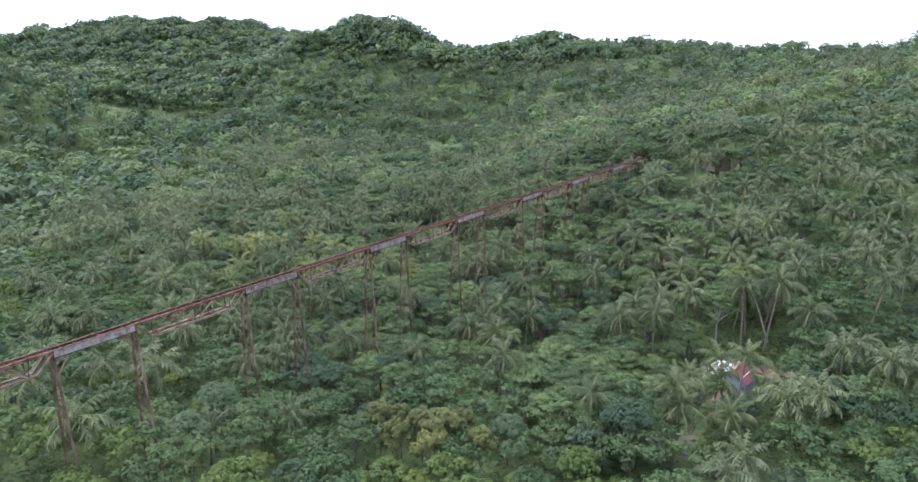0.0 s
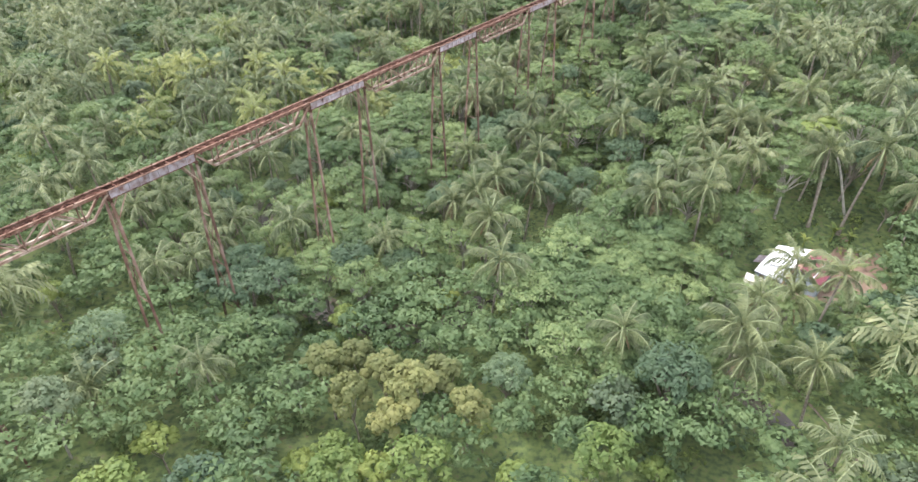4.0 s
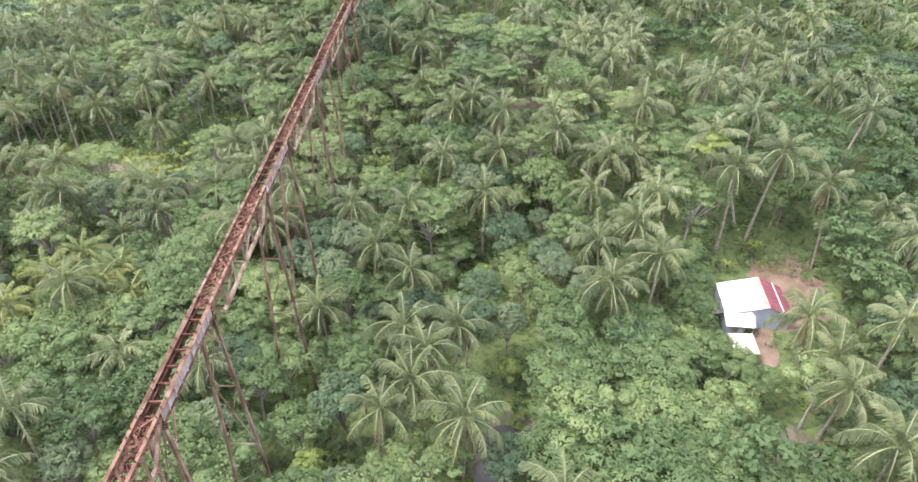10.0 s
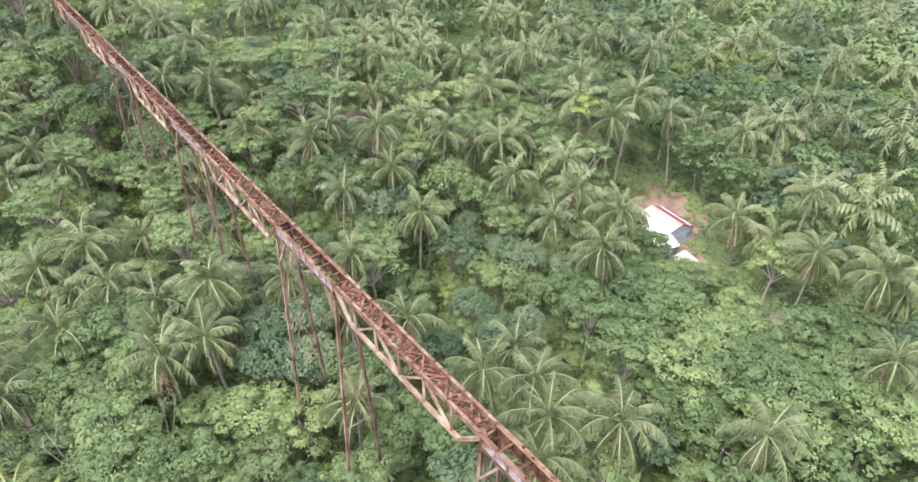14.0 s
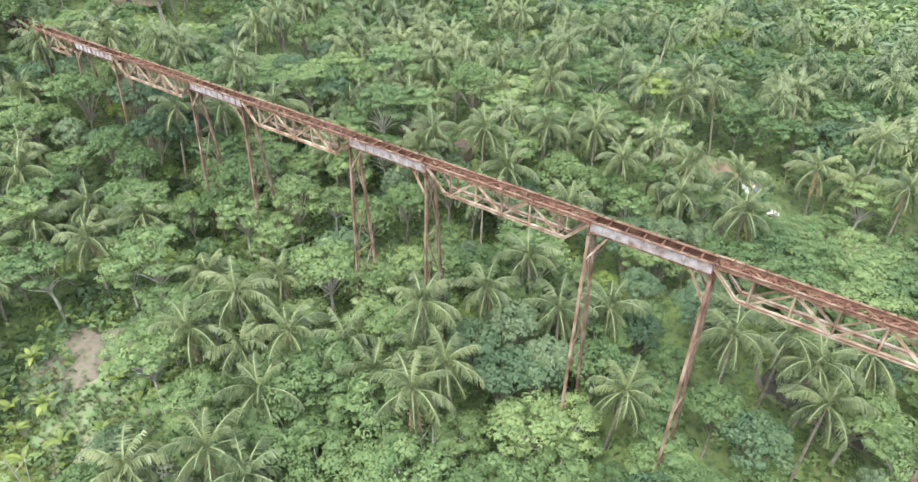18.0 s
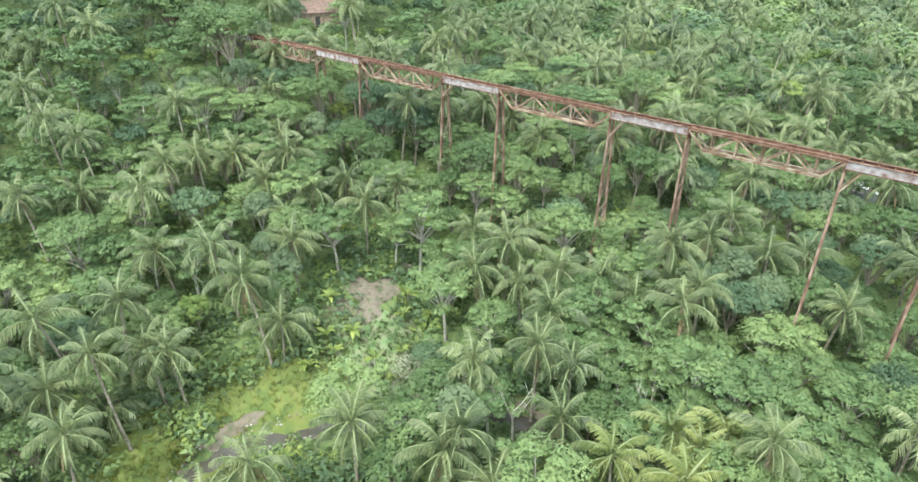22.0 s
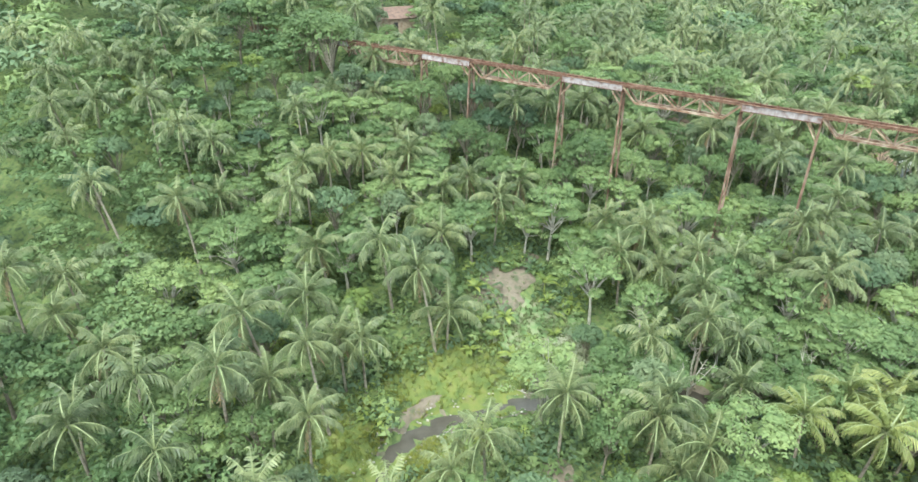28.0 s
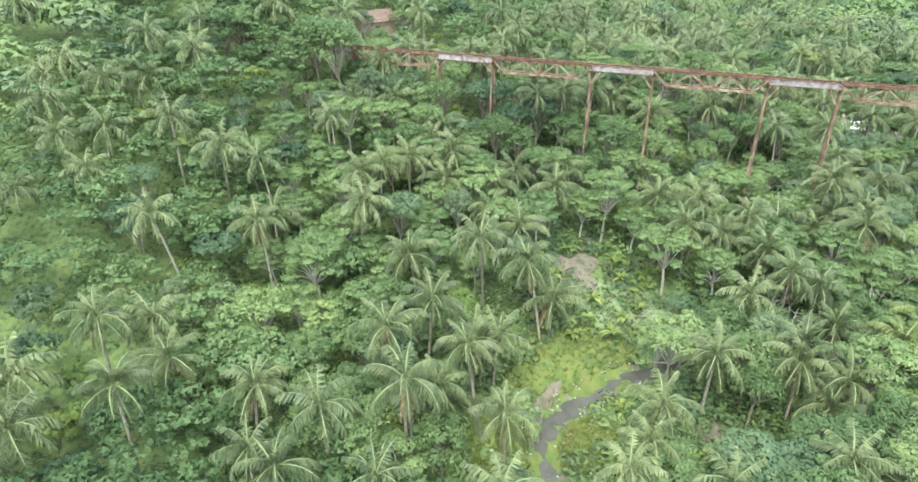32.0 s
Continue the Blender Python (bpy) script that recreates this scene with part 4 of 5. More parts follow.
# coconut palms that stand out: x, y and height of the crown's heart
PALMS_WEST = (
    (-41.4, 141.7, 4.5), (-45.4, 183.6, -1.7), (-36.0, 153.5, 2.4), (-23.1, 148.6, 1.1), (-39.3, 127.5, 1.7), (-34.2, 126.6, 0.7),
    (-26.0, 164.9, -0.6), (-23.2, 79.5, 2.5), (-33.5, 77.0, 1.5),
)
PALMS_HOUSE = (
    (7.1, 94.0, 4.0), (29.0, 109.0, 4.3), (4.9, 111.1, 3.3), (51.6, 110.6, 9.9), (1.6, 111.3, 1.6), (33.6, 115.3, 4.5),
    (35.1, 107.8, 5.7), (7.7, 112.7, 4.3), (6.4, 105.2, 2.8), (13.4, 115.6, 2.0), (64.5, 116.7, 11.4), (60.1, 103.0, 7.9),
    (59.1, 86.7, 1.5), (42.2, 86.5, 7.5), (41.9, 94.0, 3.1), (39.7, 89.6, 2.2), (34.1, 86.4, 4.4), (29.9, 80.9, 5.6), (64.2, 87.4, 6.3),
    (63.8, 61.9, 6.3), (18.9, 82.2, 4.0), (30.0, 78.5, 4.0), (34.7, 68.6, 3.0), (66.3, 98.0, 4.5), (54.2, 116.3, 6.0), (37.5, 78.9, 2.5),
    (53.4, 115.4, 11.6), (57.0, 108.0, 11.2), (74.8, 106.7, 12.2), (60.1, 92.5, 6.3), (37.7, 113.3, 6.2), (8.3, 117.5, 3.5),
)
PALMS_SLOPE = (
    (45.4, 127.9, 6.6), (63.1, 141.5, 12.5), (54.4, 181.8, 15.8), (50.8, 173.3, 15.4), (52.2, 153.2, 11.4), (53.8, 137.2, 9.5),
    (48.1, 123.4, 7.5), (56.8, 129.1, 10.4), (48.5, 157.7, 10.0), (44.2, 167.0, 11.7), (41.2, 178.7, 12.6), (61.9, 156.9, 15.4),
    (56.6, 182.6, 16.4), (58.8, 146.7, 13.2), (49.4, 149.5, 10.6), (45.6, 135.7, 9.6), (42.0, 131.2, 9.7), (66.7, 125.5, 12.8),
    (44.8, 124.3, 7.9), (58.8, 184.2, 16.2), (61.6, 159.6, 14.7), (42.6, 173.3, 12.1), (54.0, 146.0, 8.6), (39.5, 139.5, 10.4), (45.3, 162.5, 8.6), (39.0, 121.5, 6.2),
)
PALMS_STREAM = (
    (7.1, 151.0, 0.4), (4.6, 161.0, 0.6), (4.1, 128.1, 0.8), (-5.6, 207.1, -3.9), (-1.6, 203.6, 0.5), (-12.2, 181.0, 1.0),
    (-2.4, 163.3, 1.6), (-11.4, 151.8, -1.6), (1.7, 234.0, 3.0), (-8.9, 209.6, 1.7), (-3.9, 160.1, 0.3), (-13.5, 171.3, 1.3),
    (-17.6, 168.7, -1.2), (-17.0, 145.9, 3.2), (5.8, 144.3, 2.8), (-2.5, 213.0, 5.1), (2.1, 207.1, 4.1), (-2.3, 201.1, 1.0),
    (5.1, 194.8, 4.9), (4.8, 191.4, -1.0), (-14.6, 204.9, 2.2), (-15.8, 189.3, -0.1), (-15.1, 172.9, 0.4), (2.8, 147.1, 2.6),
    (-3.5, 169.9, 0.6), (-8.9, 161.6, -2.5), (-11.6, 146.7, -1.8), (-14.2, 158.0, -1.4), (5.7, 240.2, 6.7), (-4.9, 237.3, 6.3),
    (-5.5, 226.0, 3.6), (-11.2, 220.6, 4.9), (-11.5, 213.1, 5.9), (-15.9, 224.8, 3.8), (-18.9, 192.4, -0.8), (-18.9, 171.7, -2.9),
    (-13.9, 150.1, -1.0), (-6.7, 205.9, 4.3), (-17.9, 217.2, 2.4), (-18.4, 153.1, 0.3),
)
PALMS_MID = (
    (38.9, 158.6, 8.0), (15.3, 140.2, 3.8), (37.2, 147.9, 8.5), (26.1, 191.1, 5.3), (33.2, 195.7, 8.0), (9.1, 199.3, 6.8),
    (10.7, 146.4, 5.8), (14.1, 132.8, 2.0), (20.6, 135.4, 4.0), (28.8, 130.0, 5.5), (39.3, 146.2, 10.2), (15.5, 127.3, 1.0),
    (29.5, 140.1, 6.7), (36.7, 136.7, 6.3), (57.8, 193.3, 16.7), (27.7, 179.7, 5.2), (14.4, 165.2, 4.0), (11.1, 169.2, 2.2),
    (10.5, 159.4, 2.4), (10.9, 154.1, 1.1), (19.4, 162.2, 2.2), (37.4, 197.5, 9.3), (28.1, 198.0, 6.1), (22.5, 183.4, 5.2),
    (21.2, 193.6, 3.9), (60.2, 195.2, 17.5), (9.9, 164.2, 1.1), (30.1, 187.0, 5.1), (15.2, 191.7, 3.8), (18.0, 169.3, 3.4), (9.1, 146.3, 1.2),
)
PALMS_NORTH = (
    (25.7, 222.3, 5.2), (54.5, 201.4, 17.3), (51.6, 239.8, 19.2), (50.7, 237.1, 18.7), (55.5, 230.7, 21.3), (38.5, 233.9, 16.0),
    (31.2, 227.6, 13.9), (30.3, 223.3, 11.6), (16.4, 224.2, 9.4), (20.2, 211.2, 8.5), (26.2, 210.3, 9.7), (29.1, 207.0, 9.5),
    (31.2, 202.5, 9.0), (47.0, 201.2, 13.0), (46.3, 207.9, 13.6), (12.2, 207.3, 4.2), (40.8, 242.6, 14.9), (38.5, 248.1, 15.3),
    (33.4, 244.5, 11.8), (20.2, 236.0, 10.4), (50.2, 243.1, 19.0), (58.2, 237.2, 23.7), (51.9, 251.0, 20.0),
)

# ---- trees ----
PALM_A = palm_with_fronds(11.5, 0.8, 20, FRONDS, 1, "coconut palm with full green feathery crown")
PALM_B = palm_with_fronds(12.5, -0.5, 17, FRONDS, 2, "coconut palm with drooping grey-green fronds")
PALM_C = palm_with_fronds(11.0, 0.3, 22, FRONDS, 5, "dense coconut palm among undergrowth")
PALM_Y = palm_with_fronds(10.5, 0.5, 22, YELLOW_FRONDS, 8, "yellowish young coconut palm near the stream")
protos = [PALM_A, PALM_B, PALM_C, PALM_Y]
SIMPLE = [palm_simple(11.5, 0.6, 20 + k, M_PALM, "coconut palm with green fronds") for k in range(3)]
SIMPLE_Y = [palm_simple(10.5, 0.4, 26, M_PALM_YELLOW, "yellow-green coconut palm among bushes")]
protos += SIMPLE + SIMPLE_Y

TREES = {
    "broad": [tree_thing("broadleaf_tree", tree_geometry(8.0 + k, 3.2 + 0.4 * k, 30, 88, 0.2, 0.72, 40 + k), M_LEAF, M_BARK, "green broadleaf tree with clumped crown", "tree", "broadleaf trees") for k in range(3)],
    "dark": [tree_thing("dark_broadleaf_tree", tree_geometry(9.0, 3.8, 30, 84, 0.205, 0.75, 50 + k), M_DARK, M_BARK, "dark green dense broadleaf tree", "tree", "dark broadleaf trees") for k in range(2)],
    "feather": [tree_thing("feathery_tree", tree_geometry(8.5 + k, 4.4, 33, 108, 0.185, 0.3, 60 + k, True), M_FEATHER, M_PALEBARK, "light green feathery tree with layered flat crown", "tree", "feathery trees") for k in range(3)],
    "grey": [tree_thing("grey_green_tree", tree_geometry(9.0, 2.8, 28, 80, 0.2, 1.0, 70 + k), M_GREYLEAF, M_PALEBARK, "grey-green tree with fine leaves", "tree", "grey-green trees") for k in range(2)],
    "bright": [tree_thing("bright_small_tree", tree_geometry(5.5, 2.4, 18, 70, 0.25, 0.75, 80 + k), M_BRIGHT, M_BARK, "bright yellow-green small tree", "tree", "bright green small trees") for k in range(2)],
    "straw": [tree_thing("straw_coloured_tree", tree_geometry(9.5, 2.6, 18, 110, 0.26, 1.3, 85 + k), M_BAMBOO, M_BARK, "straw-yellow feathery tree in a clump", "tree", "straw-coloured trees") for k in range(2)],
}


def banana_plant(seed):
    r = np.random.default_rng(seed)
    t = thing("banana_plant", Matrix(), "banana plant with broad bright green leaves", "banana plant", "banana plants")
    v, f = tube([(0, 0, -0.3), (0.05, 0, 1.0), (0, 0.05, 2.0)], (0.16, 0.13, 0.09), 6)
    part("stem", mesh_of("stem", v, f, [M_BANANA]), parent=t)
    s = np.linspace(0, 1, 6)
    ang = np.radians(70 - 95 * s)
    cx, cz = np.r_[0, np.cumsum(np.cos(ang[:-1]) * 0.5)], np.r_[0, np.cumsum(np.sin(ang[:-1]) * 0.5)]
    w = 0.36 * np.sin(np.pi * np.clip(0.08 + 0.9 * s, 0, 1))
    v = np.concatenate([np.stack([cx, w, cz - 0.1], 1), np.stack([cx, 0 * w, cz], 1), np.stack([cx, -w, cz - 0.1], 1)])
    i = np.arange(5)
    f = np.concatenate([np.stack([i, i + 1, i + 7, i + 6], 1), np.stack([i + 6, i + 7, i + 13, i + 12], 1)])
    leaf = mesh_of("leaf", v, f, [M_BANANA])
    for k in range(7):
        part("leaf", leaf, parent=t, m=pose(0, 0, 1.9, r.uniform(-8, 8), r.uniform(-18, 25), k * 137.5 + r.uniform(-20, 20)) @ Matrix.Scale(r.uniform(0.8, 1.15), 4))
    return t


BANANAS = [banana_plant(s) for s in (5, 6)]
for some in TREES.values():
    protos += some
protos += BANANAS


class Plot:
    """Keeps trees apart, by a grid of cells."""

    def __init__(self):
        self.cells = {}

    def add(self, x, y, r):
        self.cells.setdefault((int(x // 6), int(y // 6)), []).append((x, y, r))

    def free(self, x, y, r):
        i, j = int(x // 6), int(y // 6)
        for a in (-2, -1, 0, 1, 2):
            for b in (-2, -1, 0, 1, 2):
                for px, py, pr in self.cells.get((i + a, j + b), ()):
                    if (px - x) ** 2 + (py - y) ** 2 < (r + pr) ** 2:
                        return False
        return True


plot = Plot()
for x, y, rad in ((48, 104, 4.6), (44, 101, 4.2), (47, 98, 2.5), (53.5, 100.5, 3.8), (57, 103.5, 3.0), (40.3, 97.5, 2.6), (42, 94.5, 3.2), (46, 96, 2.6), (51, 97, 2.4), (46.2, 143.0, 2.4), (51.5, 148, 3.2), (79, 198, 4.5), (74, 197, 2.0), (15.5, 182.6, 4.2), (11.5, 184, 2.0), (-13.6, 181.6, 1.2),
                  (33.2, 87.6, 3.6), (41.4, 125.8, 1.8), (0.5, 187, 3.8), (1.5, 193, 3.8), (-1.5, 197.5, 3.0), (-8, 202, 3.4), (-12, 203, 2.6), (-10.5, 195, 2.6), (13.5, 110, 3.0), (12.5, 106, 2.8), (0, 93, 1.8), (-1.5, 181, 1.8), (-4, 185, 1.6), (-7.5, 187, 2.6), (-9, 191, 2.6), (-12, 187, 2.2), (6, 182, 4.2), (10.5, 178.5, 3.4), (4.5, 188, 3.0), (12, 188, 3.0), (-6, 203.5, 3.0), (1.8, 197, 3.0), (-1.5, 201, 2.6), (-10, 206, 2.6), (0.5, 205, 2.2), (-0.5, 178, 2.0), (33.2, 86, 4.0), (35, 82, 4.0), (36.6, 78, 4.0), (37.6, 74, 3.6),
                  (-15.8, 192.2, 3.2), (-15.3, 197, 3.2), (-17.3, 181, 2.6), (-18.8, 178, 2.2), (-18.6, 186, 2.4), (-20.9, 183.5, 1.5), (34.5, 97, 3.0), (36.5, 100.2, 2.8), (36, 104, 2.2), (32.3, 102, 2.6), (35, 94, 2.4), (-12.5, 164, 2.6), (-10, 168, 2.2), (-13.5, 155, 1.8)):
    plot.add(x, y, rad)
r = random.Random(11)
n_palm = 0
yellow_spots = ((-13.7, 159.4), (-14.2, 158.0), (-11.8, 146.8), (-26.0, 164.8), (-14.0, 150.1))
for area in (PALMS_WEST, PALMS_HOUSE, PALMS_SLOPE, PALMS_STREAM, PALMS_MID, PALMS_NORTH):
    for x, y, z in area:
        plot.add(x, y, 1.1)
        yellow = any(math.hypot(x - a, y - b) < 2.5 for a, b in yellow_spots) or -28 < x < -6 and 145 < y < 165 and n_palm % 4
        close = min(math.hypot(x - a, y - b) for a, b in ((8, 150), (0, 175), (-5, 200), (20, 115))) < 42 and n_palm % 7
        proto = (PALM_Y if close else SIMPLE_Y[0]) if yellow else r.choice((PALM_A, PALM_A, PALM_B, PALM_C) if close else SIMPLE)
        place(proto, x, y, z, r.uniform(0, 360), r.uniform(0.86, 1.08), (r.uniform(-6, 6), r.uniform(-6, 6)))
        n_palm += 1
# straw-coloured clump and single trees that stand out
kinds = {"palm": n_palm}


def plant(kind, x, y, scale, gap=1.4):
    plot.add(x, y, gap)
    kinds[kind] = kinds.get(kind, 0) + 1
    return place(r.choice(TREES[kind]), x, y, gz(x, y), r.uniform(0, 360), scale)


for x, y in ((-11, 80), (-8, 76.5), (-5, 79.5), (-2, 76.5), (0.5, 79), (-4.5, 73.5), (3, 75.5), (-8.5, 83)):
    plant("straw", x, y, r.uniform(0.85, 1.15), 1.5)
for x, y in ((40.4, 120.6), (42.8, 121.6), (38.6, 123.4)):
    plant("broad", x, y, r.uniform(0.75, 0.9), 1.3)
for x, y in ((-23, 94), (-21, 97), (-35, 84), (23.4, 77), (62, 196), (46, 186), (49, 182), (43, 178), (8, 136), (7, 139), (11.5, 141)):
    plant("dark", x, y, r.uniform(0.95, 1.2), 2.0)
for x, y in ((0.5, 173), (2.5, 174.5)):
    plant("dark", x, y, r.uniform(0.55, 0.65), 1.5)
for x, y in ((55.6, 208.5), (57, 212), (59.5, 214.5), (61, 209.5), (68, 224), (66.5, 227)):
    plant("broad", x, y, r.uniform(1.25, 1.45), 1.8)
for x, y in ((-35, 73), (9, 134), (13, 137), (17, 146)):
    plant("grey", x, y, r.uniform(0.95, 1.15), 1.6)
for x, y in ((7.3, 187), (3.6, 189), (8, 184), (17.8, 183.6), (11.3, 178.1), (4.6, 181.1), (11.2, 174.8), (5.6, 186), (2.5, 183.8), (9.5, 189), (6, 178), (13, 187.5), (14, 178), (48, 152.5), (55, 108.5), (57, 107.5), (51, 108), (29, 150), (31, 147)):
    place(r.choice(BANANAS), x, y, gz(x, y), r.uniform(0, 360), r.uniform(0.55, 0.85))
    plot.add(x, y, 0.8)


def bare_tree(seed, height):
    """A pale, almost leafless tree with forked limbs."""
    q = np.random.default_rng(seed)
    t = thing("bare_tree", Matrix(), "pale almost leafless tree with forked branches", "tree", "bare trees")
    v, f = tube([(0, 0, -0.5), (0.15, 0.1, height * 0.3), (0.1, -0.1, height * 0.55)], (0.15, 0.12, 0.1), 6)
    part("trunk", mesh_of("trunk", v, f, [M_PALEBARK]), parent=t)
    for k in range(5):
        a = k * 2.4 + q.uniform(-0.4, 0.4)
        out, up = q.uniform(1.2, 2.2), q.uniform(0.75, 1.0) * height
        fork = np.array([0.1, -0.1, height * q.uniform(0.4, 0.55)])
        end = np.array([out * math.cos(a), out * math.sin(a), up])
        mid = (fork + end) / 2 + np.array([0, 0, -0.3])
        twigs = [tube([fork, mid, end], (0.08, 0.055, 0.02), 5)]
        for j in range(3):
            b = mid + (end - mid) * q.uniform(0.2, 0.8)
            twigs.append(tube([b, b + q.normal(size=3) * 0.5 + (0, 0, 0.6)], (0.03, 0.01), 4))
        v, f = joined(twigs)
        part("limb", mesh_of("limb", v, f, [M_PALEBARK]), parent=t)
    v, f, n = joined([leaf_clump(np.array([1.6 * math.cos(k * 2.4), 1.6 * math.sin(k * 2.4), height * 0.8]), 0.7, 26, 0.6, 0.22) for k in range(4)])
    part("leaves", mesh_of("leaves", v, f, [M_FEATHER], None, n), parent=t)
    return t


BARE = [bare_tree(3, 7.5), bare_tree(4, 6.5)]
protos += BARE
for i, (x, y) in enumerate(((-1.0, 162.9), (-0.8, 145.8), (-6.6, 165.9), (-6.2, 151.9), (8.6, 94.4), (20.9, 83.6), (-2.2, 180.2), (-4.5, 179.0))):
    place(BARE[i % 2], x, y, gz(x, y), r.uniform(0, 360), r.uniform(1.05, 1.25))
    plot.add(x, y, 1.2)

# the leaning pale tree behind the house
lean = thing("leaning_tree", Matrix(), "leaning pale-trunked tree with a light green flat crown", "tree")
lx, ly = 58.4, 112.0
lv, lf = tube([(lx, ly, gz(lx, ly) - 0.4), (56.2, 113.0, 4.0), (54.2, 114.0, 9.0), (53.2, 114.5, 11.5)], (0.2, 0.17, 0.13, 0.08), 7)
part("trunk", mesh_of("trunk", lv, lf, [M_PALEBARK]), parent=lean)
for k in range(4):
    lv, lf = tube([(54.2, 114.0, 9.0), (52.8 + 1.6 * math.cos(k * 1.6), 114.7 + 1.6 * math.sin(k * 1.6), 11.6)], (0.08, 0.03), 5)
    part("limb", mesh_of("limb", lv, lf, [M_PALEBARK]), parent=lean)
lv, lf, ln = joined([leaf_clump(np.array([52.8 + 2.2 * (k % 5) / 4 * math.cos(k * 2.4), 114.7 + 2.2 * (k % 5) / 4 * math.sin(k * 2.4), 12.0 - 0.25 * (k % 5)]), 1.1, 90, 0.32, 0.25) for k in range(13)])
part("crown", mesh_of("crown", lv, lf, [M_BRIGHT], None, ln), parent=lean)
plot.add(56, 113, 1.5)

# cream-flowering bushes at the clearing
M_CREAM = leafy("cream_blossom", (0.15, 0.22, 0.1), (0.25, 0.33, 0.18), per_object=0.06)
for x, y, size in ((3.2, 176.8, 1.15), (2.2, 174.6, 1.0), (1.2, 171.5, 1.2), (-0.4, 168.5, 1.1)):
    bush = thing("flowering_bush", Matrix.Translation((x, y, gz(x, y))), "pale cream-flowering bush beside the clearing", "bush", "flowering bushes")
    v, f = joined([tube([(0, 0, -0.3), (0.5 * math.cos(k), 0.5 * math.sin(k), 1.6 * size)], (0.05, 0.02), 4) for k in range(4)])
    part("stem", mesh_of("stem", v, f, [M_BARK]), parent=bush)
    v, f, n = joined([leaf_clump(np.array([1.2 * size * math.cos(k * 2.4), 1.2 * size * math.sin(k * 2.4), 1.8 * size + 0.4 * math.sin(k)]), 0.9 * size, 70, 0.7, 0.2) for k in range(9)])
    part("blossom", mesh_of("blossom", v, f, [M_CREAM], None, n), parent=bush)
    plot.add(x, y, 1.6)

# the wood between them
mid_palms, mid_trees, slope_trees, hill_trees, hill_palms = [], [], [], [], []


def feather_zone(x, y):
    return max(float(bell(x, y, 24, 96, 17, 13)), float(bell(x, y, -4, 140, 13, 13)), 0.8 * float(bell(x, y, 22, 222, 22, 22)), float(bell(x, y, -3, 155, 13, 13)), 0.7 * float(bell(x, y, 62, 120, 16, 22)))


tries = []
for _ in range(26000):
    tries.append((r.uniform(-115, 190), r.uniform(45, 330)))
tries.sort(key=lambda p: math.hypot(p[0] - 8, p[1] - 160) + 25 * r.random())
for x, y in tries:
    if y < 60 and x < 0 or x < -45 - (y - 60) * 0.75:
        continue
    remote = math.hypot(x - 12, y - 150) > 112
    planted = (-22 < x < 64 and 84 < y < 246) or (-45 < x < 40 and y <= 84)
    n = noise.noise((x * 0.02, y * 0.02, 3.0))
    grove = math.hypot((x + 43) / 20, (y - 150) / 27) < 1
    zone = feather_zone(x, y)
    palm = zone < 0.5 and r.random() < (0.45 if grove else 0.02 if planted else (0.18 if remote else 0.3) + 0.42 * n if y > 100 else 0.15)
    gap = (1.75 if palm else r.uniform(1.4, 2.0)) + 0.3 * remote
    if 160 < y < 210 and float(to_stream(x, y)) < 3.2 or not plot.free(x, y, gap):
        continue
    plot.add(x, y, gap)
    if palm:
        if remote:
            mid_palms.append((x, y))
        elif kinds["palm"] < 300:
            kinds["palm"] += 1
            yellow = (grove or math.hypot(x + 18, y - 156) < 15) and r.random() < 0.6
            place(r.choice(SIMPLE_Y if yellow else SIMPLE), x, y, gz(x, y) + r.uniform(8.5, 11), r.uniform(0, 360), r.uniform(0.8, 1.08), (r.uniform(-6, 6), r.uniform(-6, 6)))
        else:
            mid_palms.append((x, y))
        continue
    if remote:
        slope_trees.append((x, y, gz(x, y), r.uniform(0, 360), r.uniform(0.55, 1.3), r.randrange(5), r.choice((2, 2, 3, 3, 3, 4, 4, 5))))
        continue
    q = r.random()
    kind = "feather" if q < 0.24 + 0.72 * zone else r.choice(("broad", "broad", "broad", "broad", "dark", "feather", "grey", "bright"))
    if (math.hypot(x + 38, y - 150) < 22 and r.random() < 0.5 or y < 72 and x < 25 and r.random() < 0.8):
        kind = "bright"
    if kinds.get(kind, 0) < {"broad": 160, "dark": 60, "feather": 190, "grey": 50, "bright": 110}[kind]:
        kinds[kind] = kinds.get(kind, 0) + 1
        place(r.choice(TREES[kind]), x, y, gz(x, y), r.uniform(0, 360), r.uniform(0.7, 1.08))
    else:
        mid_trees.append((x, y, kind))

# low trees beside the house
for x, y, size in ((34.5, 97, 0.6), (36.3, 100.5, 0.55), (32.3, 102, 0.7), (35.3, 94.2, 0.6), (38.6, 105.2, 0.8), (37.2, 103.2, 0.6), (33, 99.5, 0.65), (37.5, 97.2, 0.4), (31, 105, 0.75)):
    plant("feather" if y < 103 else "broad", x, y, size, 1.0)

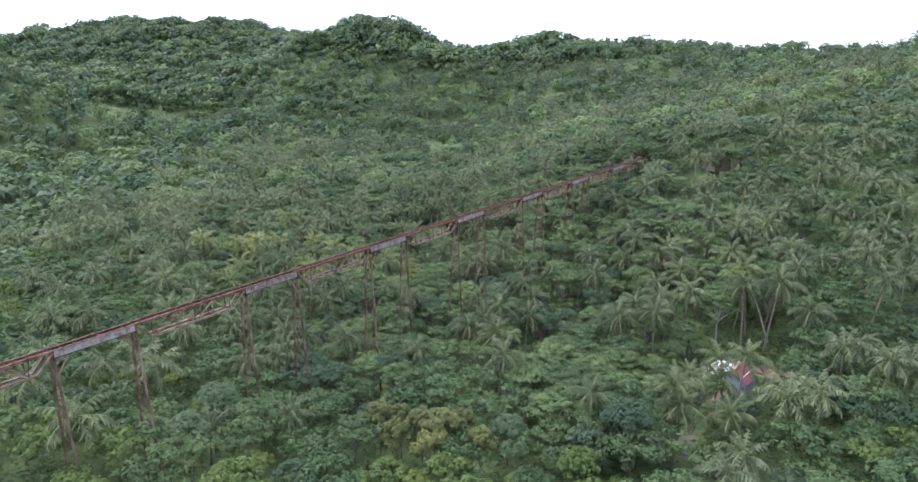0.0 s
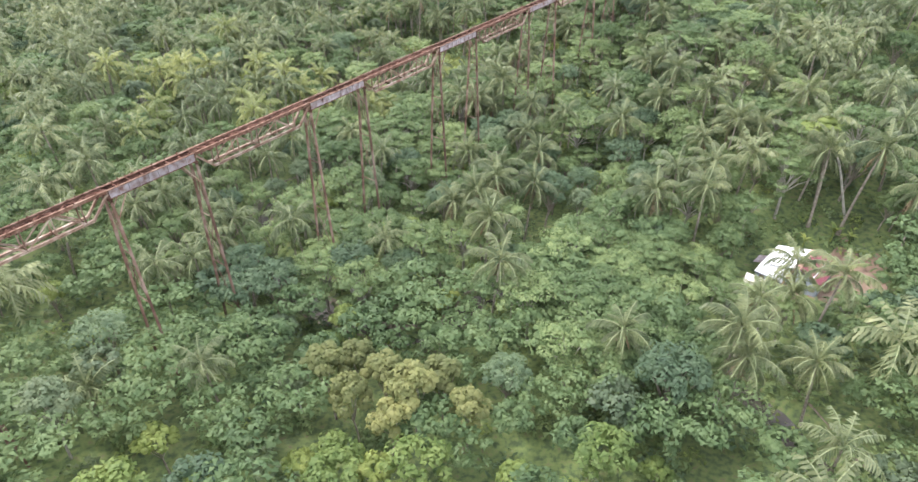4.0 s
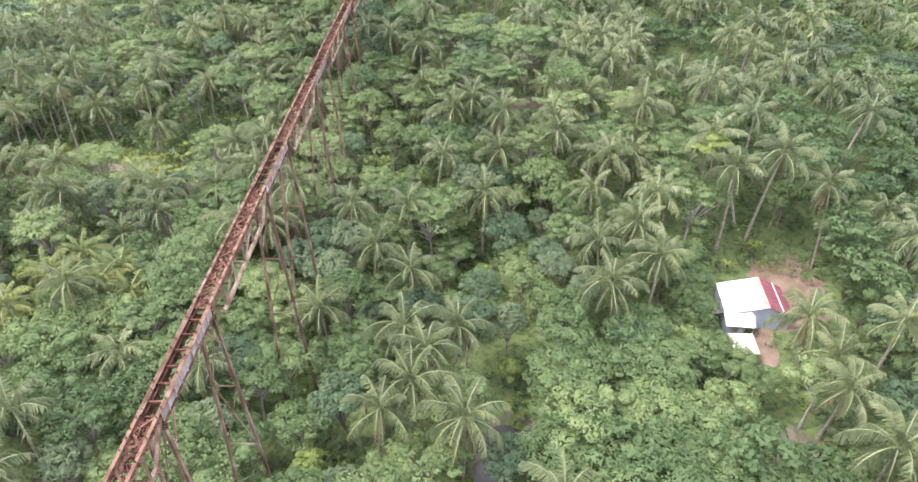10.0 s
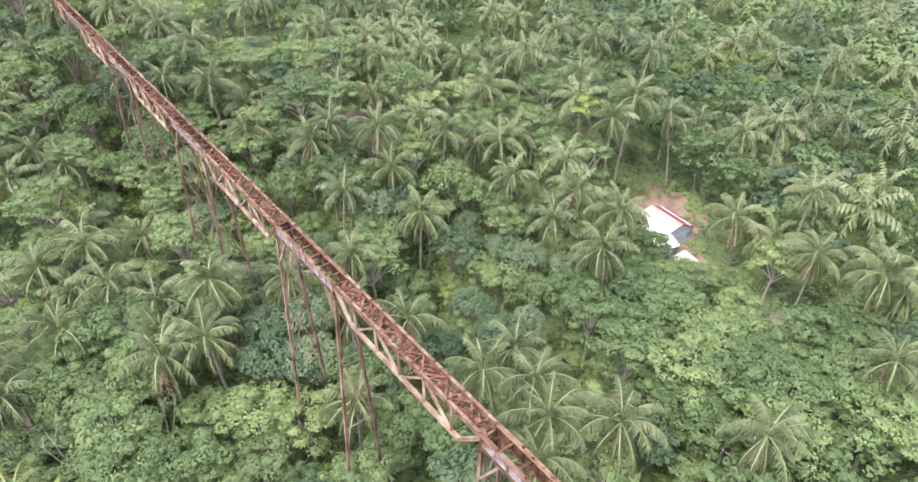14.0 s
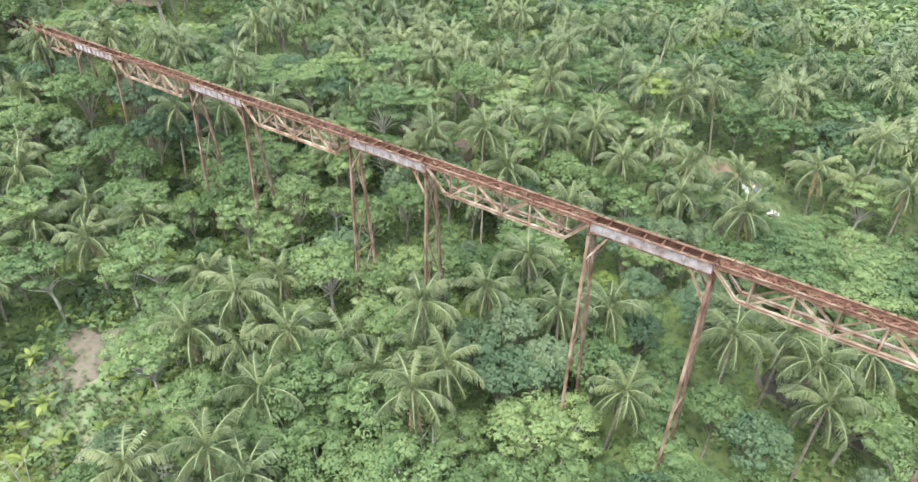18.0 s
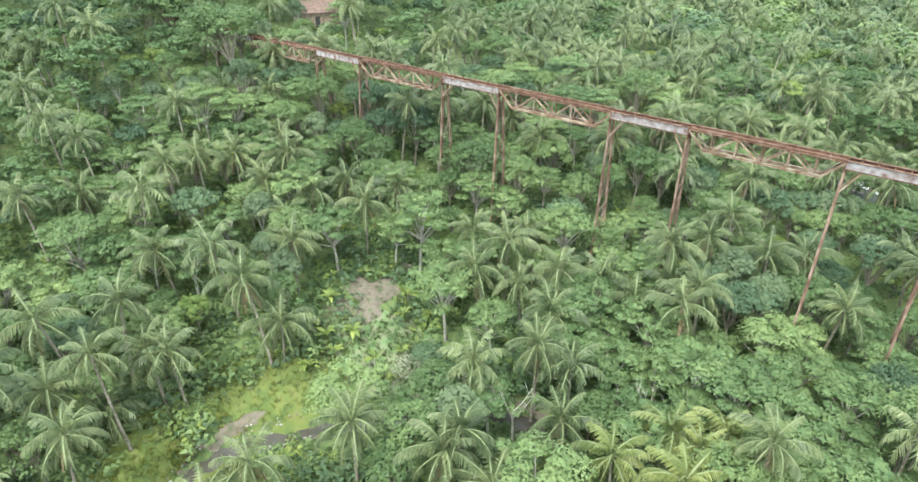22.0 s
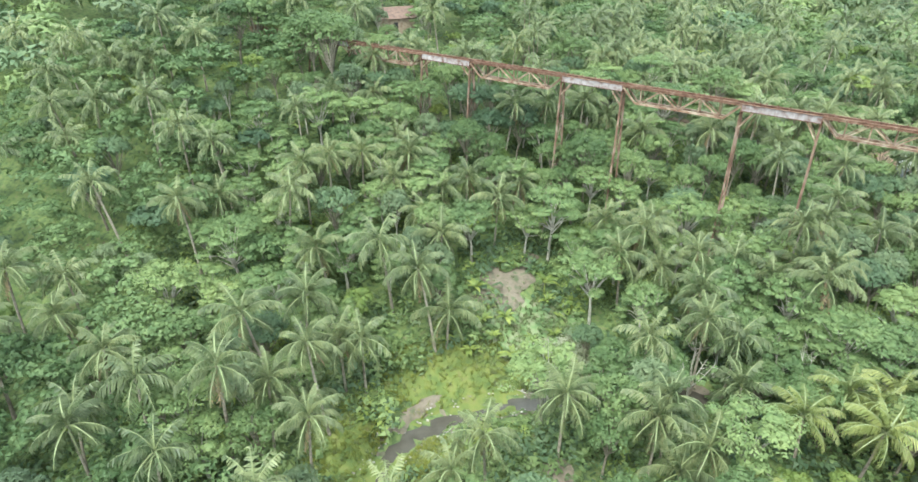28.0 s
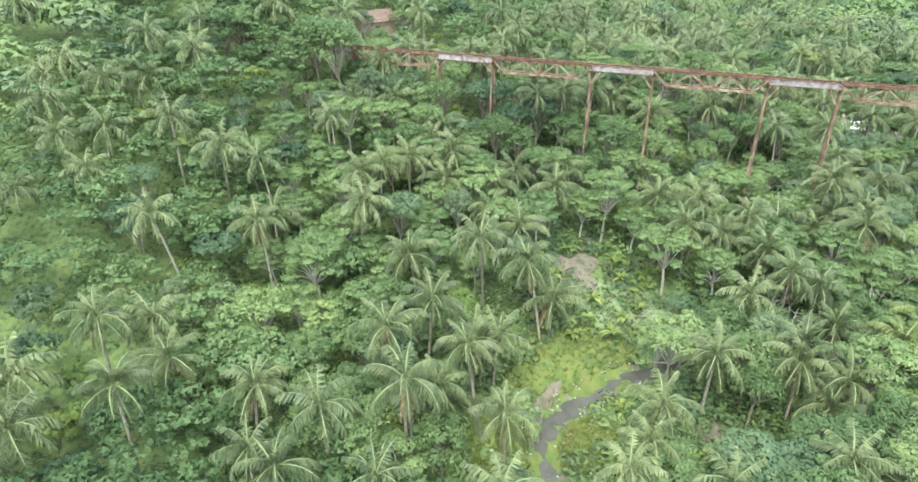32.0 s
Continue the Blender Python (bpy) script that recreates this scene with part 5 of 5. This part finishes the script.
# closed feathery canopy between the stream and the house
canopy = []
for _ in range(900):
    x, y = r.uniform(8, 37), r.uniform(76, 106)
    if ((x - 24) / 13.5) ** 2 + ((y - 91.5) / 14) ** 2 > 1 or math.hypot(x - 33.2, y - 87.6) < 4.2 or x > 30 and y > 91 or math.hypot(x - 13, y - 108) < 4 or float(to_stream(x, y)) < (4.6 if x > 26 else 2.6):
        continue
    if all(math.hypot(x - a, y - b) > 3.3 for a, b in canopy):
        canopy.append((x, y))
        place(r.choice(TREES["feather"]), x, y, gz(x, y), r.uniform(0, 360), r.uniform(0.75, 1.0))
for kind, x, y, size in (("broad", 37.6, 103.2, 0.85), ("broad", 56, 95.5, 0.5), ("feather", 60, 97.5, 0.55), ("broad", 63, 93, 0.6), ("feather", 56.5, 90, 0.6), ("broad", 52, 92, 0.5), ("feather", 66, 103, 0.7), ("broad", 61.5, 109, 0.7), ("feather", 65, 111, 0.8), ("feather", 48, 91.5, 0.5), ("broad", 44.5, 89.5, 0.55), ("broad", 78.0, 191.5, 0.9), ("broad", 81.5, 191.0, 0.9), ("feather", 74.5, 192.5, 0.9), ("dark", 85.0, 193.0, 0.9)):
    plant(kind, x, y, size, 1.0)

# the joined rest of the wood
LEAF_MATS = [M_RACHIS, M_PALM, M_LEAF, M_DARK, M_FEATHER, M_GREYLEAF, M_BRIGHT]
SLOT = {"broad": 2, "dark": 3, "feather": 4, "grey": 5, "bright": 6}


def crowns(geos):
    return [(v, f, np.zeros(len(f), int), n) for _, (v, f, n) in geos]


PALM_MATS = [M_RACHIS, M_PALM, M_RACHIS, M_PALM_DARK]
PALM_FAR = [crown_geometry(14, 8, 90 + k, n=5, width=1.2) for k in range(3)]
TREE_MID = crowns([tree_geometry(8.3, 3.6, 20, 34, 0.34, 0.66, 200 + k) for k in range(3)])
TREE_FLAT = crowns([tree_geometry(8.8, 4.4, 22, 32, 0.33, 0.27, 210 + k, True) for k in range(3)])
TREE_SLOPE = []
for k in range(5):
    lobes = [leaf_clump(np.array([0, 0, 6.4]), 3.2, 56, 0.6, 0.75, 0.5)] + [leaf_clump(np.array([2.6 * math.cos(q + k), 2.6 * math.sin(q + k), 5.6 + 0.9 * math.sin(q * 3 + k)]), 1.9, 25, 0.6, 0.65, 0.5) for q in (0, 1.6, 3.1, 4.7)]
    v, f, n = joined(lobes)
    TREE_SLOPE.append((v, f, np.zeros(len(f), int), n))
TREE_LOW = []
for k in range(5):
    lobes = [leaf_clump(np.array([0, 0, 2.0]), 3.2, 10, 0.7, 1.8, 0.2), leaf_clump(np.array([0, 0, 6.2]), 3.7, 30, 0.75, 1.3, 0.35)] + [leaf_clump(np.array([2.6 * math.cos(q + k), 2.6 * math.sin(q + k), 5.6 + 0.8 * math.sin(q * 3 + k)]), 2.2, 12, 0.8, 1.0, 0.35) for q in (0, 2.1, 4.2)]
    v, f, n = joined(lobes)
    TREE_LOW.append((v, f, np.zeros(len(f), int), n))
spread_copies("coconut_palms", PALM_FAR, [(x, y, gz(x, y) + r.uniform(8.5, 11.5), r.uniform(0, 360), r.uniform(0.8, 1.2), r.randrange(3), r.choice((0, 0, 2))) for x, y in mid_palms], PALM_MATS, "coconut palm grove on the valley slopes", "palm trees")
spread_copies("mixed_trees", TREE_MID + TREE_FLAT, [(x, y, gz(x, y), r.uniform(0, 360), r.uniform(0.75, 1.12), r.randrange(3) + (3 if k == "feather" else 0), SLOT[k]) for x, y, k in mid_trees], LEAF_MATS, "mixed green forest trees on the slopes", "trees")
while len(hill_trees) + len(hill_palms) < 8300:
    q = r.random()
    if q < 0.13:
        x, y = r.uniform(-200, 110), r.uniform(430, 690)
    elif q < 0.2:
        x, y = r.uniform(-480, -140), r.uniform(560, 860)
    elif q < 0.26:
        x, y = r.uniform(-640, -180), r.uniform(760, 940)
    elif q < 0.87:
        y = 150 + 560 * r.random() ** 1.1
        x = r.uniform(-0.8, 0.8) * (y + 40)
        if x < -120 and y > 480:
            y = 480 + (y - 480) * 1.9
            x = -0.8 * (y + 40) * r.random()
    else:
        x, y = r.uniform(90, 470), r.uniform(-170, 420)
    if -115 < x < 190 and 45 < y < 330 or not plot.free(x, y, 2.2):
        continue
    plot.add(x, y, 2.2)
    if r.random() < (0.45 if 300 < y < 560 and -60 < x < 160 else 0.14) + 0.3 * noise.noise((x * 0.01, y * 0.01, 5)):
        hill_palms.append((x, y, gz(x, y) + r.uniform(8, 12), r.uniform(0, 360), r.uniform(0.9, 1.3), r.randrange(3), r.choice((0, 0, 2, 2, 2))))
    else:
        # past y 560 more grey crowns put distance haze into the leaf colour
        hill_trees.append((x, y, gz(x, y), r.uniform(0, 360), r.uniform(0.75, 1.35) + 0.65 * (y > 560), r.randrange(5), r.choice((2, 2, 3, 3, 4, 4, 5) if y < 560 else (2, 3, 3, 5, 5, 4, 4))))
# woods behind and beside the flight's start
made = 0
while made < 2200:
    x, y = r.uniform(-330, 260), r.uniform(-190, 330)
    if not (y < 50 or y < 60 and x < 0 or x < -48 - (y - 60) * 0.75) or not plot.free(x, y, 2.5):
        continue
    plot.add(x, y, 2.5)
    made += 1
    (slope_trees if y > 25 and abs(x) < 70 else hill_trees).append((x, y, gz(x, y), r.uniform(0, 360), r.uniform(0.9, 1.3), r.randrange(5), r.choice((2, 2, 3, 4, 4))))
PALM_LOW = [crown_geometry(9, 5, 95 + k, rib=False, n=4, width=1.15) for k in range(3)]
spread_copies("hill_forest", TREE_LOW, hill_trees, LEAF_MATS, "dense green forest on the far hills, some crowns greyed for haze", "forest")
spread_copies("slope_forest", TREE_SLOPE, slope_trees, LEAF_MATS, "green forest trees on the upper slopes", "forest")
spread_copies("hill_palms", PALM_LOW, hill_palms, PALM_MATS, "coconut palms on the far hills", "palm trees")

# undergrowth, turf and bank plants
SHRUB = [joined([leaf_clump(np.array([1.1 * math.cos(q), 1.1 * math.sin(q), 0.4 + 0.35 * (k % 2)]), 0.9, 15, 0.8, 0.31) for q in (0.3 + k, 2.4 + k, 4.5 + k)]) for k in range(4)]
SHRUB = [(v, f, np.zeros(len(f), int), n) for v, f, n in SHRUB]
low = []
bare = ((54, 101.5, 4.0), (47.5, 102, 4.8), (15.5, 182.6, 3.4), (13.5, 110, 3.0), (12.5, 106, 2.6), (51.5, 148, 3.5), (46.2, 143, 2.4), (33.2, 87.6, 3.6), (0.6, 190.5, 4.5), (-9.5, 202.5, 4.0), (-10.5, 195, 3.0), (-2, 196, 3.0), (-13.6, 181.6, 1.6))
for _ in range(5600):
    x, y = (r.uniform(-85, 110), r.uniform(50, 250)) if r.random() < 0.6 else (r.uniform(-25, 50), r.uniform(130, 235))
    if any(math.hypot(x - a, y - b) < c for a, b, c in bare) or 160 < y < 210 and float(to_stream(x, y)) < 2.4:
        continue
    if math.hypot((x - 9) / 9, (y - 182) / 7.5) < 1 and r.random() < 0.72:
        continue
    low.append((x, y, gz(x, y), r.uniform(0, 360), r.uniform(0.6, 1.4), r.randrange(4), r.choice((2, 2, 3, 4, 4, 5, 2, 3, 4, 6))))
spread_copies("undergrowth", SHRUB, low, LEAF_MATS, "dense green undergrowth of shrubs", "undergrowth")
tufts = []
a = np.arange(9) * 2 * np.pi / 9
blade = np.stack([np.stack([0.05 * np.cos(a + 1.6), 0.05 * np.sin(a + 1.6), 0 * a], 1), np.stack([-0.05 * np.cos(a + 1.6), -0.05 * np.sin(a + 1.6), 0 * a], 1), np.stack([0.22 * np.cos(a), 0.22 * np.sin(a), 0.32 + 0.1 * np.sin(a * 3)], 1)], 1).reshape(-1, 3)
TUFT = [(blade, np.arange(27).reshape(-1, 3), np.zeros(9, int))]
for cx, cy, rx, ry in ((0.6, 190.5, 6.0, 9.5), (-9.5, 203, 7.5, 4.5), (-11, 194.8, 4.0, 4.2), (8, 183, 9, 7.5)):
    for _ in range(1700):
        x, y = cx + rx * r.uniform(-1, 1), cy + ry * r.uniform(-1, 1)
        if ((x - cx) / rx) ** 2 + ((y - cy) / ry) ** 2 < 1 and float(to_stream(x, y)) > 1.6:
            if math.hypot((x - 15.5) / 5, (y - 182.6) / 3.4) > 1 or r.random() < 0.25:
                tufts.append((x, y, gz(x, y) + 0.15, r.uniform(0, 360), r.uniform(0.6, 1.4), 0, int(cx == 8 or r.random() < 0.3)))
spread_copies("grass", TUFT, tufts, [M_GRASS, M_WEED], "bright yellow-green grass on the stream banks", "grass")

for proto in protos:
    for o in (*proto.children_recursive, proto):
        bpy.data.objects.remove(o)
